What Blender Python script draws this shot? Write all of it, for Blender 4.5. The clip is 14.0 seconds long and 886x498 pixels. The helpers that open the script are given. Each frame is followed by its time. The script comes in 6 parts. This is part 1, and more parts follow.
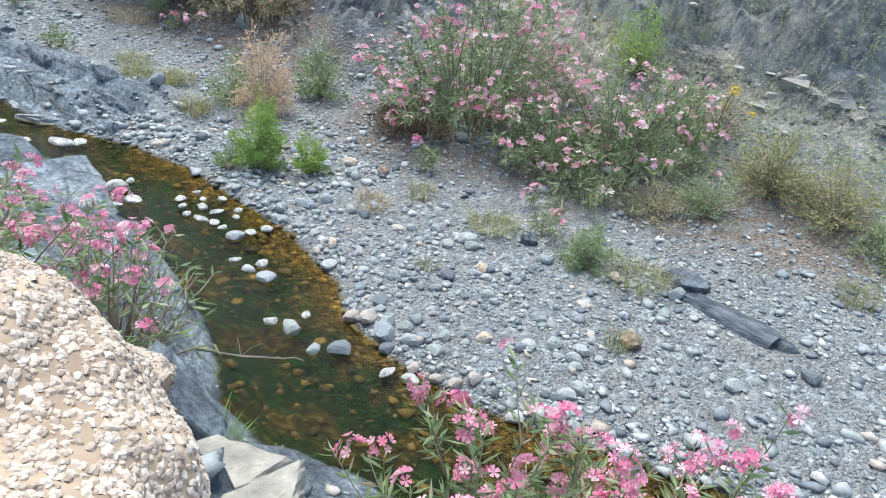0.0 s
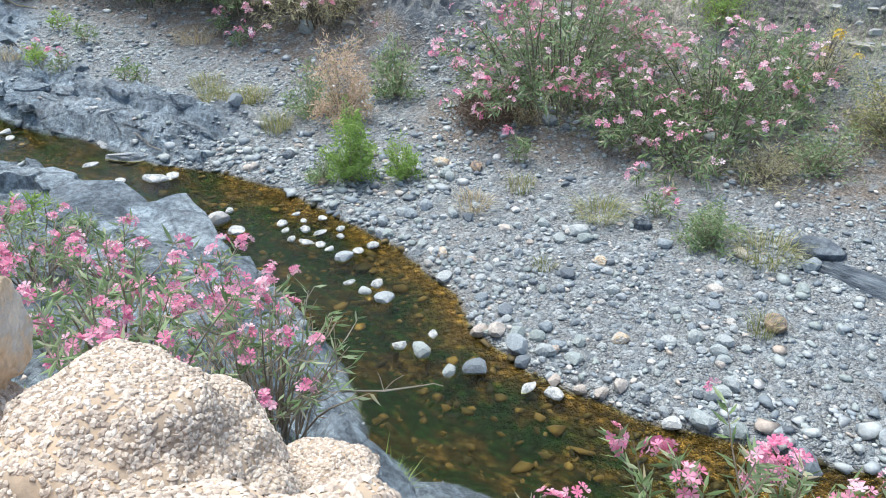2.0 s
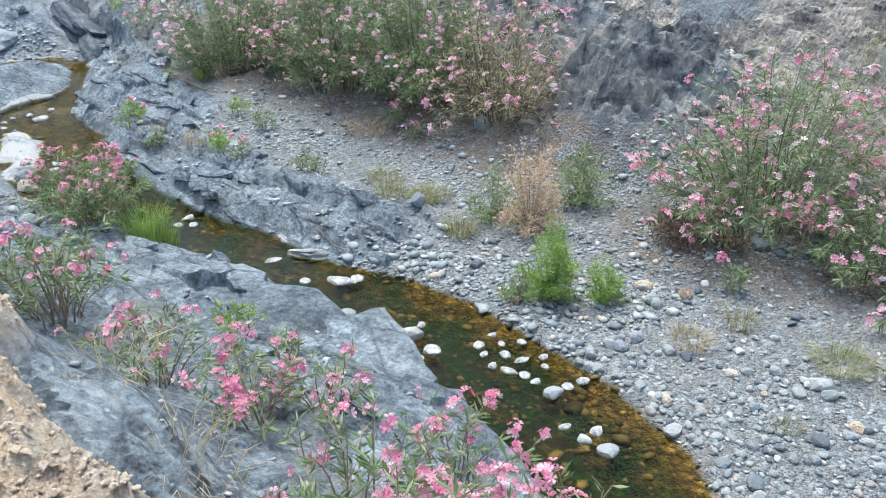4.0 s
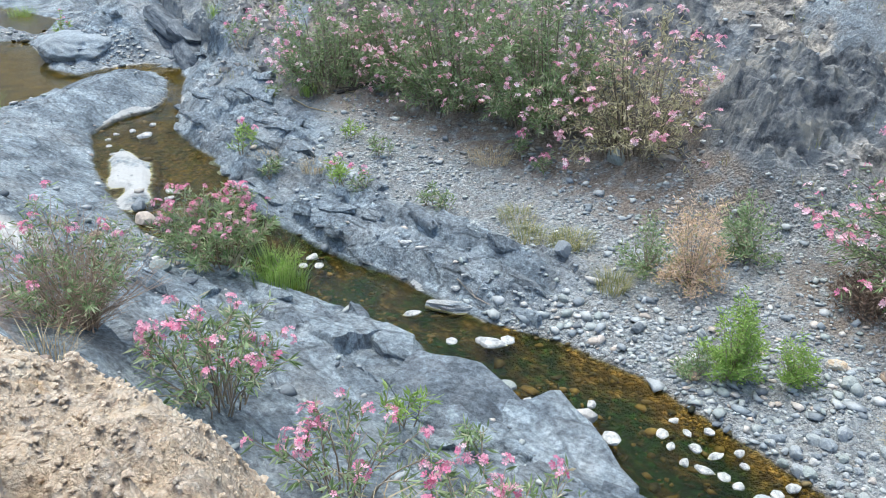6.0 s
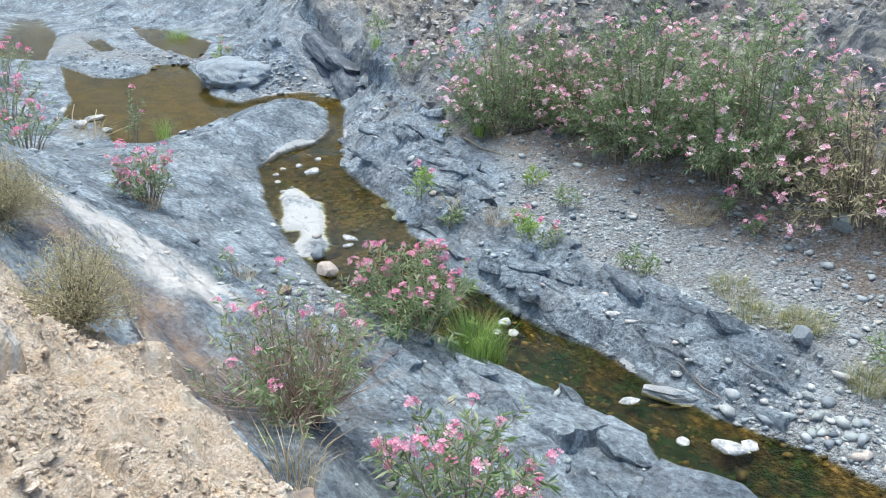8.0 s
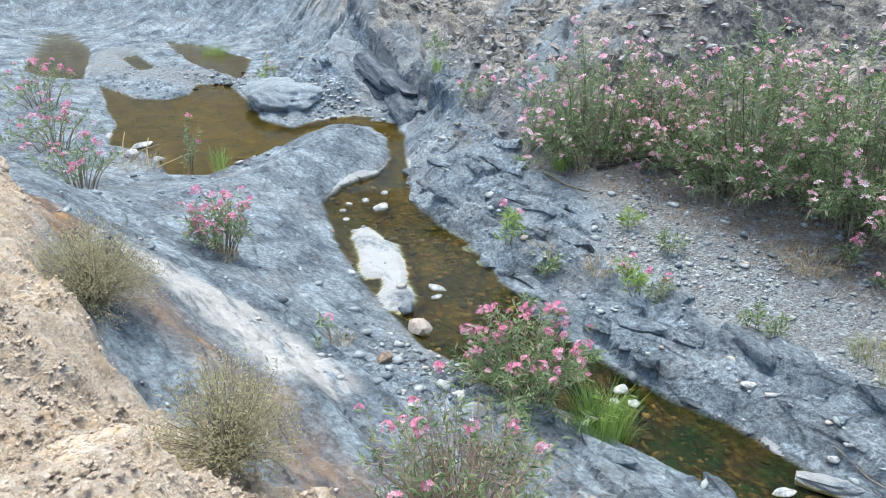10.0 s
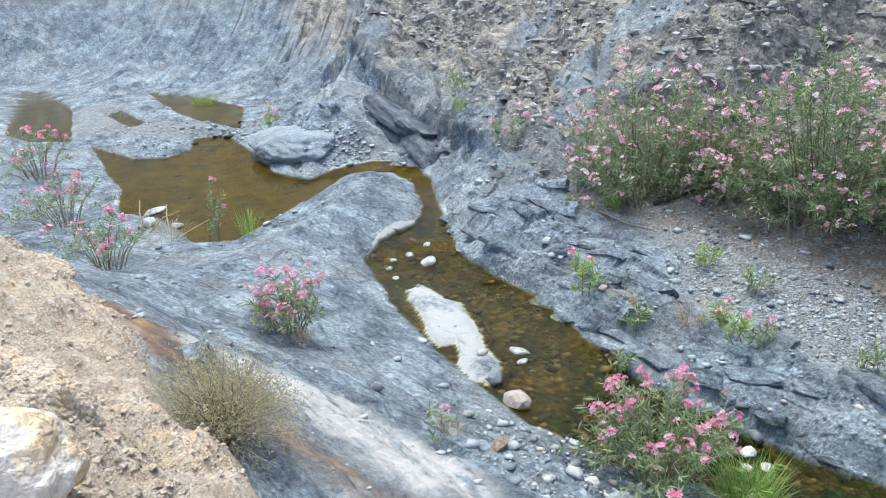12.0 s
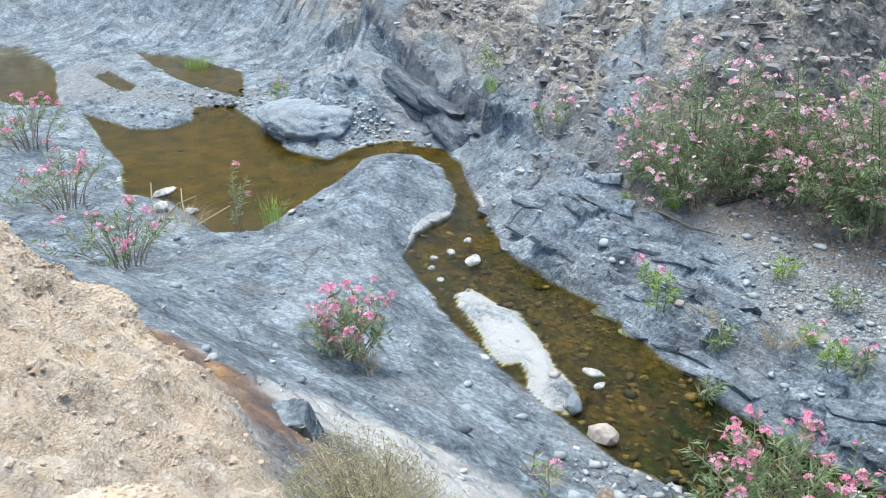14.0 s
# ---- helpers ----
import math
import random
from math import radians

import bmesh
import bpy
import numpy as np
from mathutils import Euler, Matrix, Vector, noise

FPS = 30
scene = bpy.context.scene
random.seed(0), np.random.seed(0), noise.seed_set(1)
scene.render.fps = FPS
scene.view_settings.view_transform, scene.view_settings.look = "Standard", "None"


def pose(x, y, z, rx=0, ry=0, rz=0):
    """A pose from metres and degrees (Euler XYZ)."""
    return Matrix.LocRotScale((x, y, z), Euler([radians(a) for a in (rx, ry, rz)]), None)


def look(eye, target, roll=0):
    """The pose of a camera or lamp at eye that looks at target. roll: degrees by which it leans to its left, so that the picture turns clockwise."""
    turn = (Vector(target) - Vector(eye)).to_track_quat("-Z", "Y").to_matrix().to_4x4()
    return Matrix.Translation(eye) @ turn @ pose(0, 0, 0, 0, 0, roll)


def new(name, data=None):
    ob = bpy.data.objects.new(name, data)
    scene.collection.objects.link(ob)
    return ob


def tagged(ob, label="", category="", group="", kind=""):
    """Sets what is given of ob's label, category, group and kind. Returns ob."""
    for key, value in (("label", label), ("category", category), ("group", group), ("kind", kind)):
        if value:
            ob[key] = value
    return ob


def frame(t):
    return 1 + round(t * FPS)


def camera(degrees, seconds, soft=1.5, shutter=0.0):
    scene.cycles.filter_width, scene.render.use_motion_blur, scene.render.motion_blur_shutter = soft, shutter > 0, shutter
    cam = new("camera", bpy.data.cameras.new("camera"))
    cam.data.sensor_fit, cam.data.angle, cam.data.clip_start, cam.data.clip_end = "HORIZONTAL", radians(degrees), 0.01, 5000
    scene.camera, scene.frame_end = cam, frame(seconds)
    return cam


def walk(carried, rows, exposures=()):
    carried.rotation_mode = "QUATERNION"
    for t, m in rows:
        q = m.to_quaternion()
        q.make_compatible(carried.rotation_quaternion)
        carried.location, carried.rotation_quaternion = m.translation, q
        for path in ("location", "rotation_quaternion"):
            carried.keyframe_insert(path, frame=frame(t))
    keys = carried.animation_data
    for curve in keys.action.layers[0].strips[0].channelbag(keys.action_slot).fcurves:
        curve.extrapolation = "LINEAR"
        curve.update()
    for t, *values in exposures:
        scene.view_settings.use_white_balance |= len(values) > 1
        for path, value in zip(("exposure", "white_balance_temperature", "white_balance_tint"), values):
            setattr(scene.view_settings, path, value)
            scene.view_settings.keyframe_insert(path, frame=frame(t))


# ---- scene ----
cam = camera(59.0, 14.0, soft=1.0)
PATH = [
    (0, (2.214, -2.465, 3.45), (2.335, -0.682, 2.553), 7.7),
    (0.5, (2.198, -2.469, 3.51), (2.22, -0.694, 2.589), 4.9),
    (1, (2.116, -2.459, 3.575), (2.103, -0.709, 2.606), 0.3),
    (1.5, (1.984, -2.29, 3.562), (1.959, -0.546, 2.583), -2.2),
    (2, (1.741, -2.122, 3.627), (1.709, -0.379, 2.647), -1.4),
    (2.5, (1.494, -1.995, 3.655), (1.45, -0.246, 2.684), -1.5),
    (2.7, (1.483, -1.931, 3.679), (1.392, -0.182, 2.712), -1.9),
    (3, (1.234, -1.761, 3.761), (1.078, 0.058, 2.944), -0.1),
    (3.5, (0.922, -1.641, 3.863), (0.69, 0.173, 3.054), -1.8),
    (4, (0.631, -1.462, 3.908), (0.356, 0.339, 3.082), -0.9),
    (4.2, (0.534, -1.362, 3.926), (0.209, 0.431, 3.102), -1.4),
    (6.3, (-0.933, -0.638, 4.359), (-1.319, 1.125, 3.497), -0.7),
    (6.5, (-1.091, -0.576, 4.357), (-1.489, 1.2, 3.527), -0.5),
    (7, (-1.444, -0.42, 4.423), (-1.936, 1.331, 3.591), -1.9),
    (7.5, (-1.775, -0.265, 4.479), (-2.339, 1.46, 3.64), -2.8),
    (8, (-2.122, -0.071, 4.519), (-2.744, 1.644, 3.7), -1.2),
    (8.5, (-2.414, 0.042, 4.594), (-3.075, 1.741, 3.77), -2.4),
    (9, (-2.749, 0.244, 4.614), (-3.417, 1.95, 3.812), -2.5),
    (9.2, (-2.893, 0.333, 4.639), (-3.559, 2.039, 3.837), -1.7),
    (11.3, (-4.349, 0.743, 4.855), (-4.94, 2.472, 4.041), -3.0),
    (11.5, (-4.509, 0.819, 4.88), (-5.098, 2.57, 4.114), -3.8),
    (12, (-4.88, 0.905, 4.945), (-5.455, 2.662, 4.181), -4.9),
    (12.5, (-5.226, 1.126, 4.988), (-5.77, 2.884, 4.204), -4.6),
    (13, (-5.563, 1.267, 5.068), (-6.076, 3.018, 4.249), -4.0),
    (13.5, (-5.87, 1.475, 5.105), (-6.318, 3.218, 4.233), -3.8),
    (14, (-6.196, 1.587, 5.172), (-6.683, 3.323, 4.307), -2.6),
]
walk(cam, [(t, look(eye, aim, roll)) for t, eye, aim, roll in PATH], exposures=[(0, 1.15, 6500, 3), (14, 1.15, 6500, 3)])

# ---- light ----
SUN_ELEV, SUN_AZ = 74.0, 320.0
world = bpy.data.worlds.new("sky")
scene.world = world
world.use_nodes = True
wn = world.node_tree
sky = wn.nodes.new("ShaderNodeTexSky")
sky.sky_type, sky.sun_disc = "NISHITA", False
sky.sun_elevation, sky.sun_rotation = radians(SUN_ELEV), radians(SUN_AZ)
sky.air_density, sky.dust_density = 1.0, 2.0
wn.links.new(sky.outputs[0], wn.nodes["Background"].inputs[0])
wn.nodes["Background"].inputs[1].default_value = 0.13
sun = new("sun", bpy.data.lights.new("sun", "SUN"))
sun.data.energy, sun.data.angle, sun.data.color = 1.9, radians(40), (1.0, 0.97, 0.93)
_az, _el = radians(SUN_AZ), radians(SUN_ELEV)
sun.matrix_world = look((0, 0, 30), (-math.sin(_az) * 30 * math.cos(_el) / math.sin(_el),
                                     -math.cos(_az) * 30 * math.cos(_el) / math.sin(_el), 0))

# ---- materials ----


class Mat:
    """A small builder of node materials."""

    def __init__(self, name, rough=0.8, spec=0.3):
        self.m = bpy.data.materials.new(name)
        self.m.use_nodes = True
        self.t = self.m.node_tree
        self.b = self.t.nodes["Principled BSDF"]
        self.b.inputs["Roughness"].default_value = rough
        self.b.inputs["Specular IOR Level"].default_value = spec

    def n(self, kind, **kw):
        nd = self.t.nodes.new(kind)
        for k, v in kw.items():
            if k in nd.inputs:
                nd.inputs[k].default_value = v
        return nd

    def link(self, a, b):
        self.t.links.new(a, b)
        return b

    def coords(self, scale=(1, 1, 1), turn=0.0, kind="Object"):
        c = self.n("ShaderNodeNewGeometry" if kind == "Position" else "ShaderNodeTexCoord")
        r = self.n("ShaderNodeMapping")
        r.inputs["Rotation"].default_value = (0, 0, turn)
        self.link(c.outputs[kind], r.inputs["Vector"])
        s = self.n("ShaderNodeMapping")
        s.inputs["Scale"].default_value = scale
        self.link(r.outputs[0], s.inputs["Vector"])
        return s.outputs[0]

    def noise(self, vec, scale, detail=4, rough=0.55):
        nd = self.n("ShaderNodeTexNoise", Scale=scale, Detail=detail, Roughness=rough)
        self.link(vec, nd.inputs["Vector"])
        return nd.outputs[0]

    def voronoi(self, vec, scale, feature="F1"):
        nd = self.n("ShaderNodeTexVoronoi", Scale=scale)
        nd.feature = feature
        self.link(vec, nd.inputs["Vector"])
        return nd

    def ramp(self, fac, stops):
        nd = self.n("ShaderNodeValToRGB")
        els = nd.color_ramp.elements
        while len(els) < len(stops):
            els.new(0.5)
        for e, (p, c) in zip(els, stops):
            e.position = p
            e.color = (*c, 1) if len(c) == 3 else c
        self.link(fac, nd.inputs[0])
        return nd.outputs[0]

    def mix(self, fac, a, b, mode="MIX"):
        nd = self.n("ShaderNodeMix")
        nd.data_type, nd.blend_type = "RGBA", mode
        for sock, v in ((nd.inputs[0], fac), (nd.inputs[6], a), (nd.inputs[7], b)):
            if isinstance(v, bpy.types.NodeSocket):
                self.link(v, sock)
            elif isinstance(v, (int, float)):
                sock.default_value = v
            else:
                sock.default_value = (*v, 1)
        return nd.outputs[2]

    def math(self, op, a, b=0.0, clamp=False):
        nd = self.n("ShaderNodeMath")
        nd.operation, nd.use_clamp = op, clamp
        for sock, v in ((nd.inputs[0], a), (nd.inputs[1], b)):
            if isinstance(v, bpy.types.NodeSocket):
                self.link(v, sock)
            else:
                sock.default_value = v
        return nd.outputs[0]

    def attr(self, name):
        nd = self.n("ShaderNodeAttribute")
        nd.attribute_name = name
        return nd

    def finish(self, colour=None, height=None, depth=0.02, strength=1.0, rough=None):
        if colour is not None:
            self.link(colour, self.b.inputs["Base Color"])
        if height is not None:
            bp = self.n("ShaderNodeBump", Strength=strength, Distance=depth)
            self.link(height, bp.inputs["Height"])
            self.link(bp.outputs[0], self.b.inputs["Normal"])
        if rough is not None:
            self.link(rough, self.b.inputs["Roughness"])
        return self.m


STRIKE = math.atan2(-0.55, 0.83)          # the run of the slate beds, seen from above


def slate_nodes(M, kind="Object"):
    """Blue-grey foliated slate: colour and relief."""
    v = M.coords((0.9, 1.5, 1.4), -STRIKE, kind)
    v1 = M.coords((1, 1, 1), 0.0, kind)
    big = M.noise(v1, 1.5, 9, 0.74)
    fine = M.noise(v, 7.0, 6, 0.7)
    iso = M.noise(v1, 21.0, 6, 0.78)
    patch = M.noise(v1, 0.9, 5, 0.62)
    col = M.ramp(big, [(0.31, (0.080, 0.100, 0.122)), (0.41, (0.182, 0.224, 0.262)), (0.52, (0.275, 0.331, 0.376)), (0.66, (0.42, 0.485, 0.53))])
    flake = M.n("ShaderNodeMix")
    flake.data_type = "VECTOR"
    flake.inputs[0].default_value = 0.25
    fn = M.n("ShaderNodeTexNoise", Scale=1.6, Detail=4)
    M.link(v, fn.inputs["Vector"])
    M.link(v, flake.inputs[4])
    M.link(fn.outputs["Color"], flake.inputs[5])
    cell = M.voronoi(flake.outputs[1], 4.2)
    csep = M.n("ShaderNodeSeparateColor")
    M.link(cell.outputs["Color"], csep.inputs[0])
    col = M.mix(0.45, col, M.ramp(csep.outputs[0], [(0.0, (0.22, 0.22, 0.23)), (0.5, (0.5, 0.5, 0.5)), (1.0, (0.76, 0.76, 0.76))]), "OVERLAY")
    chip = M.voronoi(flake.outputs[1], 19.0)
    chsep = M.n("ShaderNodeSeparateColor")
    M.link(chip.outputs["Color"], chsep.inputs[0])
    col = M.mix(0.35, col, M.ramp(chsep.outputs[1], [(0.0, (0.2, 0.2, 0.21)), (0.5, (0.48, 0.48, 0.48)), (1.0, (0.82, 0.82, 0.82))]), "OVERLAY")
    col = M.mix(0.20, col, M.ramp(fine, [(0.32, (0.10, 0.10, 0.11)), (0.5, (0.5, 0.5, 0.5)), (0.68, (0.85, 0.85, 0.86))]), "OVERLAY")
    col = M.mix(M.math("MULTIPLY", M.math("SUBTRACT", patch, 0.50, True), 2.4, True), col, (0.42, 0.425, 0.42))
    col = M.mix(0.55, col, M.ramp(iso, [(0.36, (0.12, 0.12, 0.13)), (0.64, (0.88, 0.88, 0.88))]), "OVERLAY")
    h = M.math("ADD", M.math("MULTIPLY", fine, 0.35), M.math("MULTIPLY", iso, 1.1))
    h = M.math("ADD", h, M.math("MULTIPLY", M.noise(v1, 5.5, 6, 0.72), 1.0))
    h = M.math("ADD", h, M.math("MULTIPLY", big, 0.6))
    h = M.math("ADD", h, M.math("ADD", M.math("MULTIPLY", csep.outputs[0], 0.7), M.math("MULTIPLY", chsep.outputs[1], 0.8)))
    pit = M.math("MULTIPLY", M.math("SUBTRACT", 0.40, fine, True), 5.0, True)
    col = M.mix(M.math("MULTIPLY", pit, 0.6), col, (0.05, 0.06, 0.08))
    # joints that cut the beds, bent by noise
    bend = M.n("ShaderNodeMix")
    bend.data_type = "VECTOR"
    bend.inputs[0].default_value = 0.12
    nd = M.n("ShaderNodeTexNoise", Scale=2.2, Detail=3)
    M.link(v, nd.inputs["Vector"])
    M.link(v, bend.inputs[4])
    M.link(nd.outputs["Color"], bend.inputs[5])
    joint = M.voronoi(bend.outputs[1], 1.9, "DISTANCE_TO_EDGE").outputs["Distance"]
    gap = M.math("SUBTRACT", 1.0, M.math("MULTIPLY", joint, 15.0, True), True)
    gap = M.math("MULTIPLY", gap, M.math("MULTIPLY", M.math("SUBTRACT", M.noise(v1, 1.6, 4), 0.42, True), 6.0, True))
    col = M.mix(M.math("MULTIPLY", gap, 0.5), col, (0.05, 0.058, 0.07))
    h = M.math("SUBTRACT", h, M.math("MULTIPLY", gap, 0.5))
    return col, h


def slate_nodes_fine(M):
    """The same slate on separate blocks, each a shade of its own."""
    col, h = slate_nodes(M, "Position")
    tone = M.ramp(M.n("ShaderNodeObjectInfo").outputs["Random"], [(0.0, (0.36, 0.36, 0.37)), (0.6, (0.52, 0.52, 0.52)), (1.0, (0.64, 0.64, 0.64))])
    col = M.mix(0.8, col, tone, "OVERLAY")
    # mineral crust at the waterline of the stream
    sep = M.n("ShaderNodeSeparateXYZ")
    M.link(M.n("ShaderNodeNewGeometry").outputs["Position"], sep.inputs[0])
    rim = M.math("SUBTRACT", 1.0, M.math("MULTIPLY", M.math("ADD", sep.outputs[2], M.math("MULTIPLY", M.noise(M.coords(kind="Position"), 7.0, 4), -0.10)), 30.0, True), True)
    return M.mix(M.math("MULTIPLY", rim, 0.55), col, (0.70, 0.70, 0.69)), h


def pale_nodes(M):
    """Smooth water-worn slate, paler, with a white rim at the water."""
    col, h = slate_nodes(M, "Position")
    col = M.mix(0.45, col, (0.44, 0.50, 0.545))
    sep = M.n("ShaderNodeSeparateXYZ")
    M.link(M.n("ShaderNodeNewGeometry").outputs["Position"], sep.inputs[0])
    up = M.math("ADD", M.math("SUBTRACT", sep.outputs[2], 0.66), M.math("MULTIPLY", M.noise(M.coords(kind="Position"), 5.0, 4), -0.14))
    rim = M.math("SUBTRACT", 1.0, M.math("MULTIPLY", up, 18.0, True), True)
    return M.mix(M.math("MULTIPLY", rim, 0.8), col, (0.70, 0.70, 0.69)), h


def gravel_nodes(M):
    v = M.coords()
    vo = M.voronoi(v, 26.0)
    vo2 = M.voronoi(v, 70.0)
    sep = M.n("ShaderNodeSeparateColor")
    M.link(vo.outputs["Color"], sep.inputs[0])
    sep2 = M.n("ShaderNodeSeparateColor")
    M.link(vo2.outputs["Color"], sep2.inputs[0])
    col = M.ramp(sep.outputs[0], [(0.0, (0.155, 0.175, 0.195)), (0.35, (0.27, 0.305, 0.33)), (0.7, (0.36, 0.395, 0.415)), (1.0, (0.52, 0.545, 0.555))])
    c2 = M.ramp(sep2.outputs[0], [(0.0, (0.12, 0.125, 0.135)), (0.5, (0.265, 0.28, 0.285)), (1.0, (0.40, 0.41, 0.41))])
    patch = M.noise(v, 0.9, 4)
    sel = M.math("MULTIPLY", M.math("SUBTRACT", M.noise(v, 7.0, 3), 0.42, True), 6.0, True)
    col = M.mix(sel, c2, col)
    col = M.mix(M.math("MULTIPLY", M.math("SUBTRACT", patch, 0.5, True), 2.2, True), col, (0.30, 0.275, 0.245))
    h = M.math("SUBTRACT", 1.0, M.math("ADD", vo.outputs["Distance"], M.math("MULTIPLY", vo2.outputs["Distance"], 0.5)))
    return col, h


def conglomerate_nodes(M):
    """Beige crust: smooth peach cement, grey lichen, and pebbles where the cement has worn off."""
    v = M.coords()
    vo, vo2 = M.voronoi(v, 40.0), M.voronoi(v, 88.0)
    vo.inputs["Randomness"].default_value = 1.0
    sep = M.n("ShaderNodeSeparateColor")
    M.link(vo.outputs["Color"], sep.inputs[0])
    sep2 = M.n("ShaderNodeSeparateColor")
    M.link(vo2.outputs["Color"], sep2.inputs[0])
    big, mid, fine = M.noise(v, 1.7, 7, 0.68), M.noise(v, 7.0, 6, 0.7), M.noise(v, 60.0, 5, 0.75)
    col = M.ramp(big, [(0.30, (0.52, 0.445, 0.385)), (0.39, (0.78, 0.635, 0.485)), (0.49, (0.85, 0.70, 0.55)), (0.57, (0.82, 0.60, 0.40)), (0.65, (0.86, 0.755, 0.64))])
    col = M.mix(0.65, col, M.ramp(mid, [(0.32, (0.26, 0.25, 0.24)), (0.48, (0.55, 0.545, 0.535)), (0.66, (0.85, 0.83, 0.80))]), "OVERLAY")
    shade = M.ramp(sep.outputs[1], [(0.0, (0.52, 0.405, 0.32)), (0.4, (0.75, 0.605, 0.475)), (0.75, (0.81, 0.685, 0.57)), (1.0, (0.84, 0.76, 0.665))])
    small = M.ramp(sep2.outputs[1], [(0.0, (0.56, 0.435, 0.33)), (0.6, (0.79, 0.65, 0.51)), (1.0, (0.85, 0.745, 0.635))])
    sel = M.math("MULTIPLY", M.math("SUBTRACT", M.noise(v, 5.0, 3), 0.46, True), 9.0, True)
    peb = M.mix(sel, small, shade)
    bare = M.math("MULTIPLY", M.math("SUBTRACT", M.noise(v, 3.4, 5, 0.65), 0.41, True), 8.0, True)
    col = M.mix(M.math("MULTIPLY", bare, 0.8), col, peb)
    gap = M.math("MULTIPLY", M.math("SUBTRACT", M.mix(sel, vo2.outputs["Distance"], vo.outputs["Distance"]), 0.40, True), 4.0, True)
    col = M.mix(M.math("MULTIPLY", M.math("MULTIPLY", gap, bare), 0.5), col, (0.40, 0.32, 0.245))
    col = M.mix(0.45, col, M.ramp(fine, [(0.3, (0.22, 0.22, 0.22)), (0.7, (0.8, 0.8, 0.8))]), "OVERLAY")
    lump = M.math("SUBTRACT", 0.6, M.mix(sel, vo2.outputs["Distance"], vo.outputs["Distance"]))
    h = M.math("ADD", M.math("MULTIPLY", M.math("MULTIPLY", lump, bare), 0.25), M.math("MULTIPLY", fine, 0.3))
    h = M.math("ADD", h, M.math("MULTIPLY", M.noise(v, 18.0, 6, 0.75), 1.3))
    h = M.math("ADD", h, M.math("MULTIPLY", mid, 1.2))
    return col, h


def make_ground():
    M = Mat("ground_cover", 0.85, 0.25)
    v = M.coords()
    gc, gh = gravel_nodes(M)
    sc, sh = slate_nodes(M)
    cc, ch = conglomerate_nodes(M)
    cover = M.attr("cover")
    sep = M.n("ShaderNodeSeparateColor")
    M.link(cover.outputs["Color"], sep.inputs[0])
    hill, bed = M.attr("hill").outputs["Fac"], M.attr("bed").outputs["Fac"]
    rust, vein = M.attr("rust").outputs["Fac"], M.attr("vein").outputs["Fac"]
    # hillside: broken slate, dust and dry litter
    hv = M.coords((0.8, 2.2, 1.6), -STRIKE)
    hn = M.noise(hv, 1.7, 7, 0.65)
    hf = M.noise(v, 22.0, 5, 0.7)
    hc = M.ramp(hn, [(0.36, (0.085, 0.085, 0.088)), (0.45, (0.20, 0.193, 0.187)), (0.54, (0.295, 0.278, 0.254)), (0.70, (0.43, 0.40, 0.36))])
    hc = M.mix(0.7, hc, M.ramp(hf, [(0.34, (0.12, 0.12, 0.12)), (0.66, (0.88, 0.86, 0.83))]), "OVERLAY")
    rub = M.voronoi(hv, 5.0)
    rsep = M.n("ShaderNodeSeparateColor")
    M.link(rub.outputs["Color"], rsep.inputs[0])
    hc = M.mix(0.45, hc, M.ramp(rsep.outputs[0], [(0.0, (0.2, 0.2, 0.21)), (0.5, (0.48, 0.48, 0.48)), (1.0, (0.78, 0.76, 0.73))]), "OVERLAY")
    hh = M.math("ADD", hn, M.math("MULTIPLY", hf, 0.5))
    hh = M.math("SUBTRACT", hh, M.math("MULTIPLY", rub.outputs["Distance"], 0.5))
    # water bed: algae and tan silt over pebbles
    bv = M.coords((1.0, 1.7, 1.0), -STRIKE)
    bn, bf = M.noise(bv, 2.6, 8, 0.72), M.noise(v, 24.0, 5, 0.7)
    bc = M.ramp(bn, [(0.36, (0.005, 0.034, 0.011)), (0.47, (0.011, 0.044, 0.013)), (0.52, (0.034, 0.042, 0.014)), (0.60, (0.085, 0.062, 0.022)), (0.76, (0.22, 0.15, 0.06))])
    mud = M.ramp(bn, [(0.36, (0.026, 0.020, 0.011)), (0.47, (0.068, 0.050, 0.023)), (0.56, (0.12, 0.084, 0.036)), (0.72, (0.22, 0.15, 0.062))])
    bc = M.mix(M.attr("mud").outputs["Fac"], bc, mud)
    sand = M.ramp(bn, [(0.34, (0.060, 0.038, 0.012)), (0.5, (0.155, 0.100, 0.034)), (0.66, (0.29, 0.20, 0.085))])
    bc = M.mix(M.math("MULTIPLY", M.attr("shallow").outputs["Fac"], 0.85), bc, sand)
    bcell = M.voronoi(bv, 11.0)
    bsep = M.n("ShaderNodeSeparateColor")
    M.link(bcell.outputs["Color"], bsep.inputs[0])
    bc = M.mix(0.7, bc, M.ramp(bcell.outputs["Distance"], [(0.0, (0.72, 0.72, 0.72)), (0.35, (0.5, 0.5, 0.5)), (0.62, (0.16, 0.16, 0.16))]), "OVERLAY")
    bc = M.mix(0.6, bc, M.ramp(bsep.outputs[0], [(0.0, (0.2, 0.2, 0.2)), (0.6, (0.5, 0.5, 0.5)), (1.0, (0.85, 0.82, 0.75))]), "OVERLAY")
    bc = M.mix(0.5, bc, M.ramp(bf, [(0.32, (0.2, 0.2, 0.2)), (0.68, (0.8, 0.8, 0.78))]), "OVERLAY")
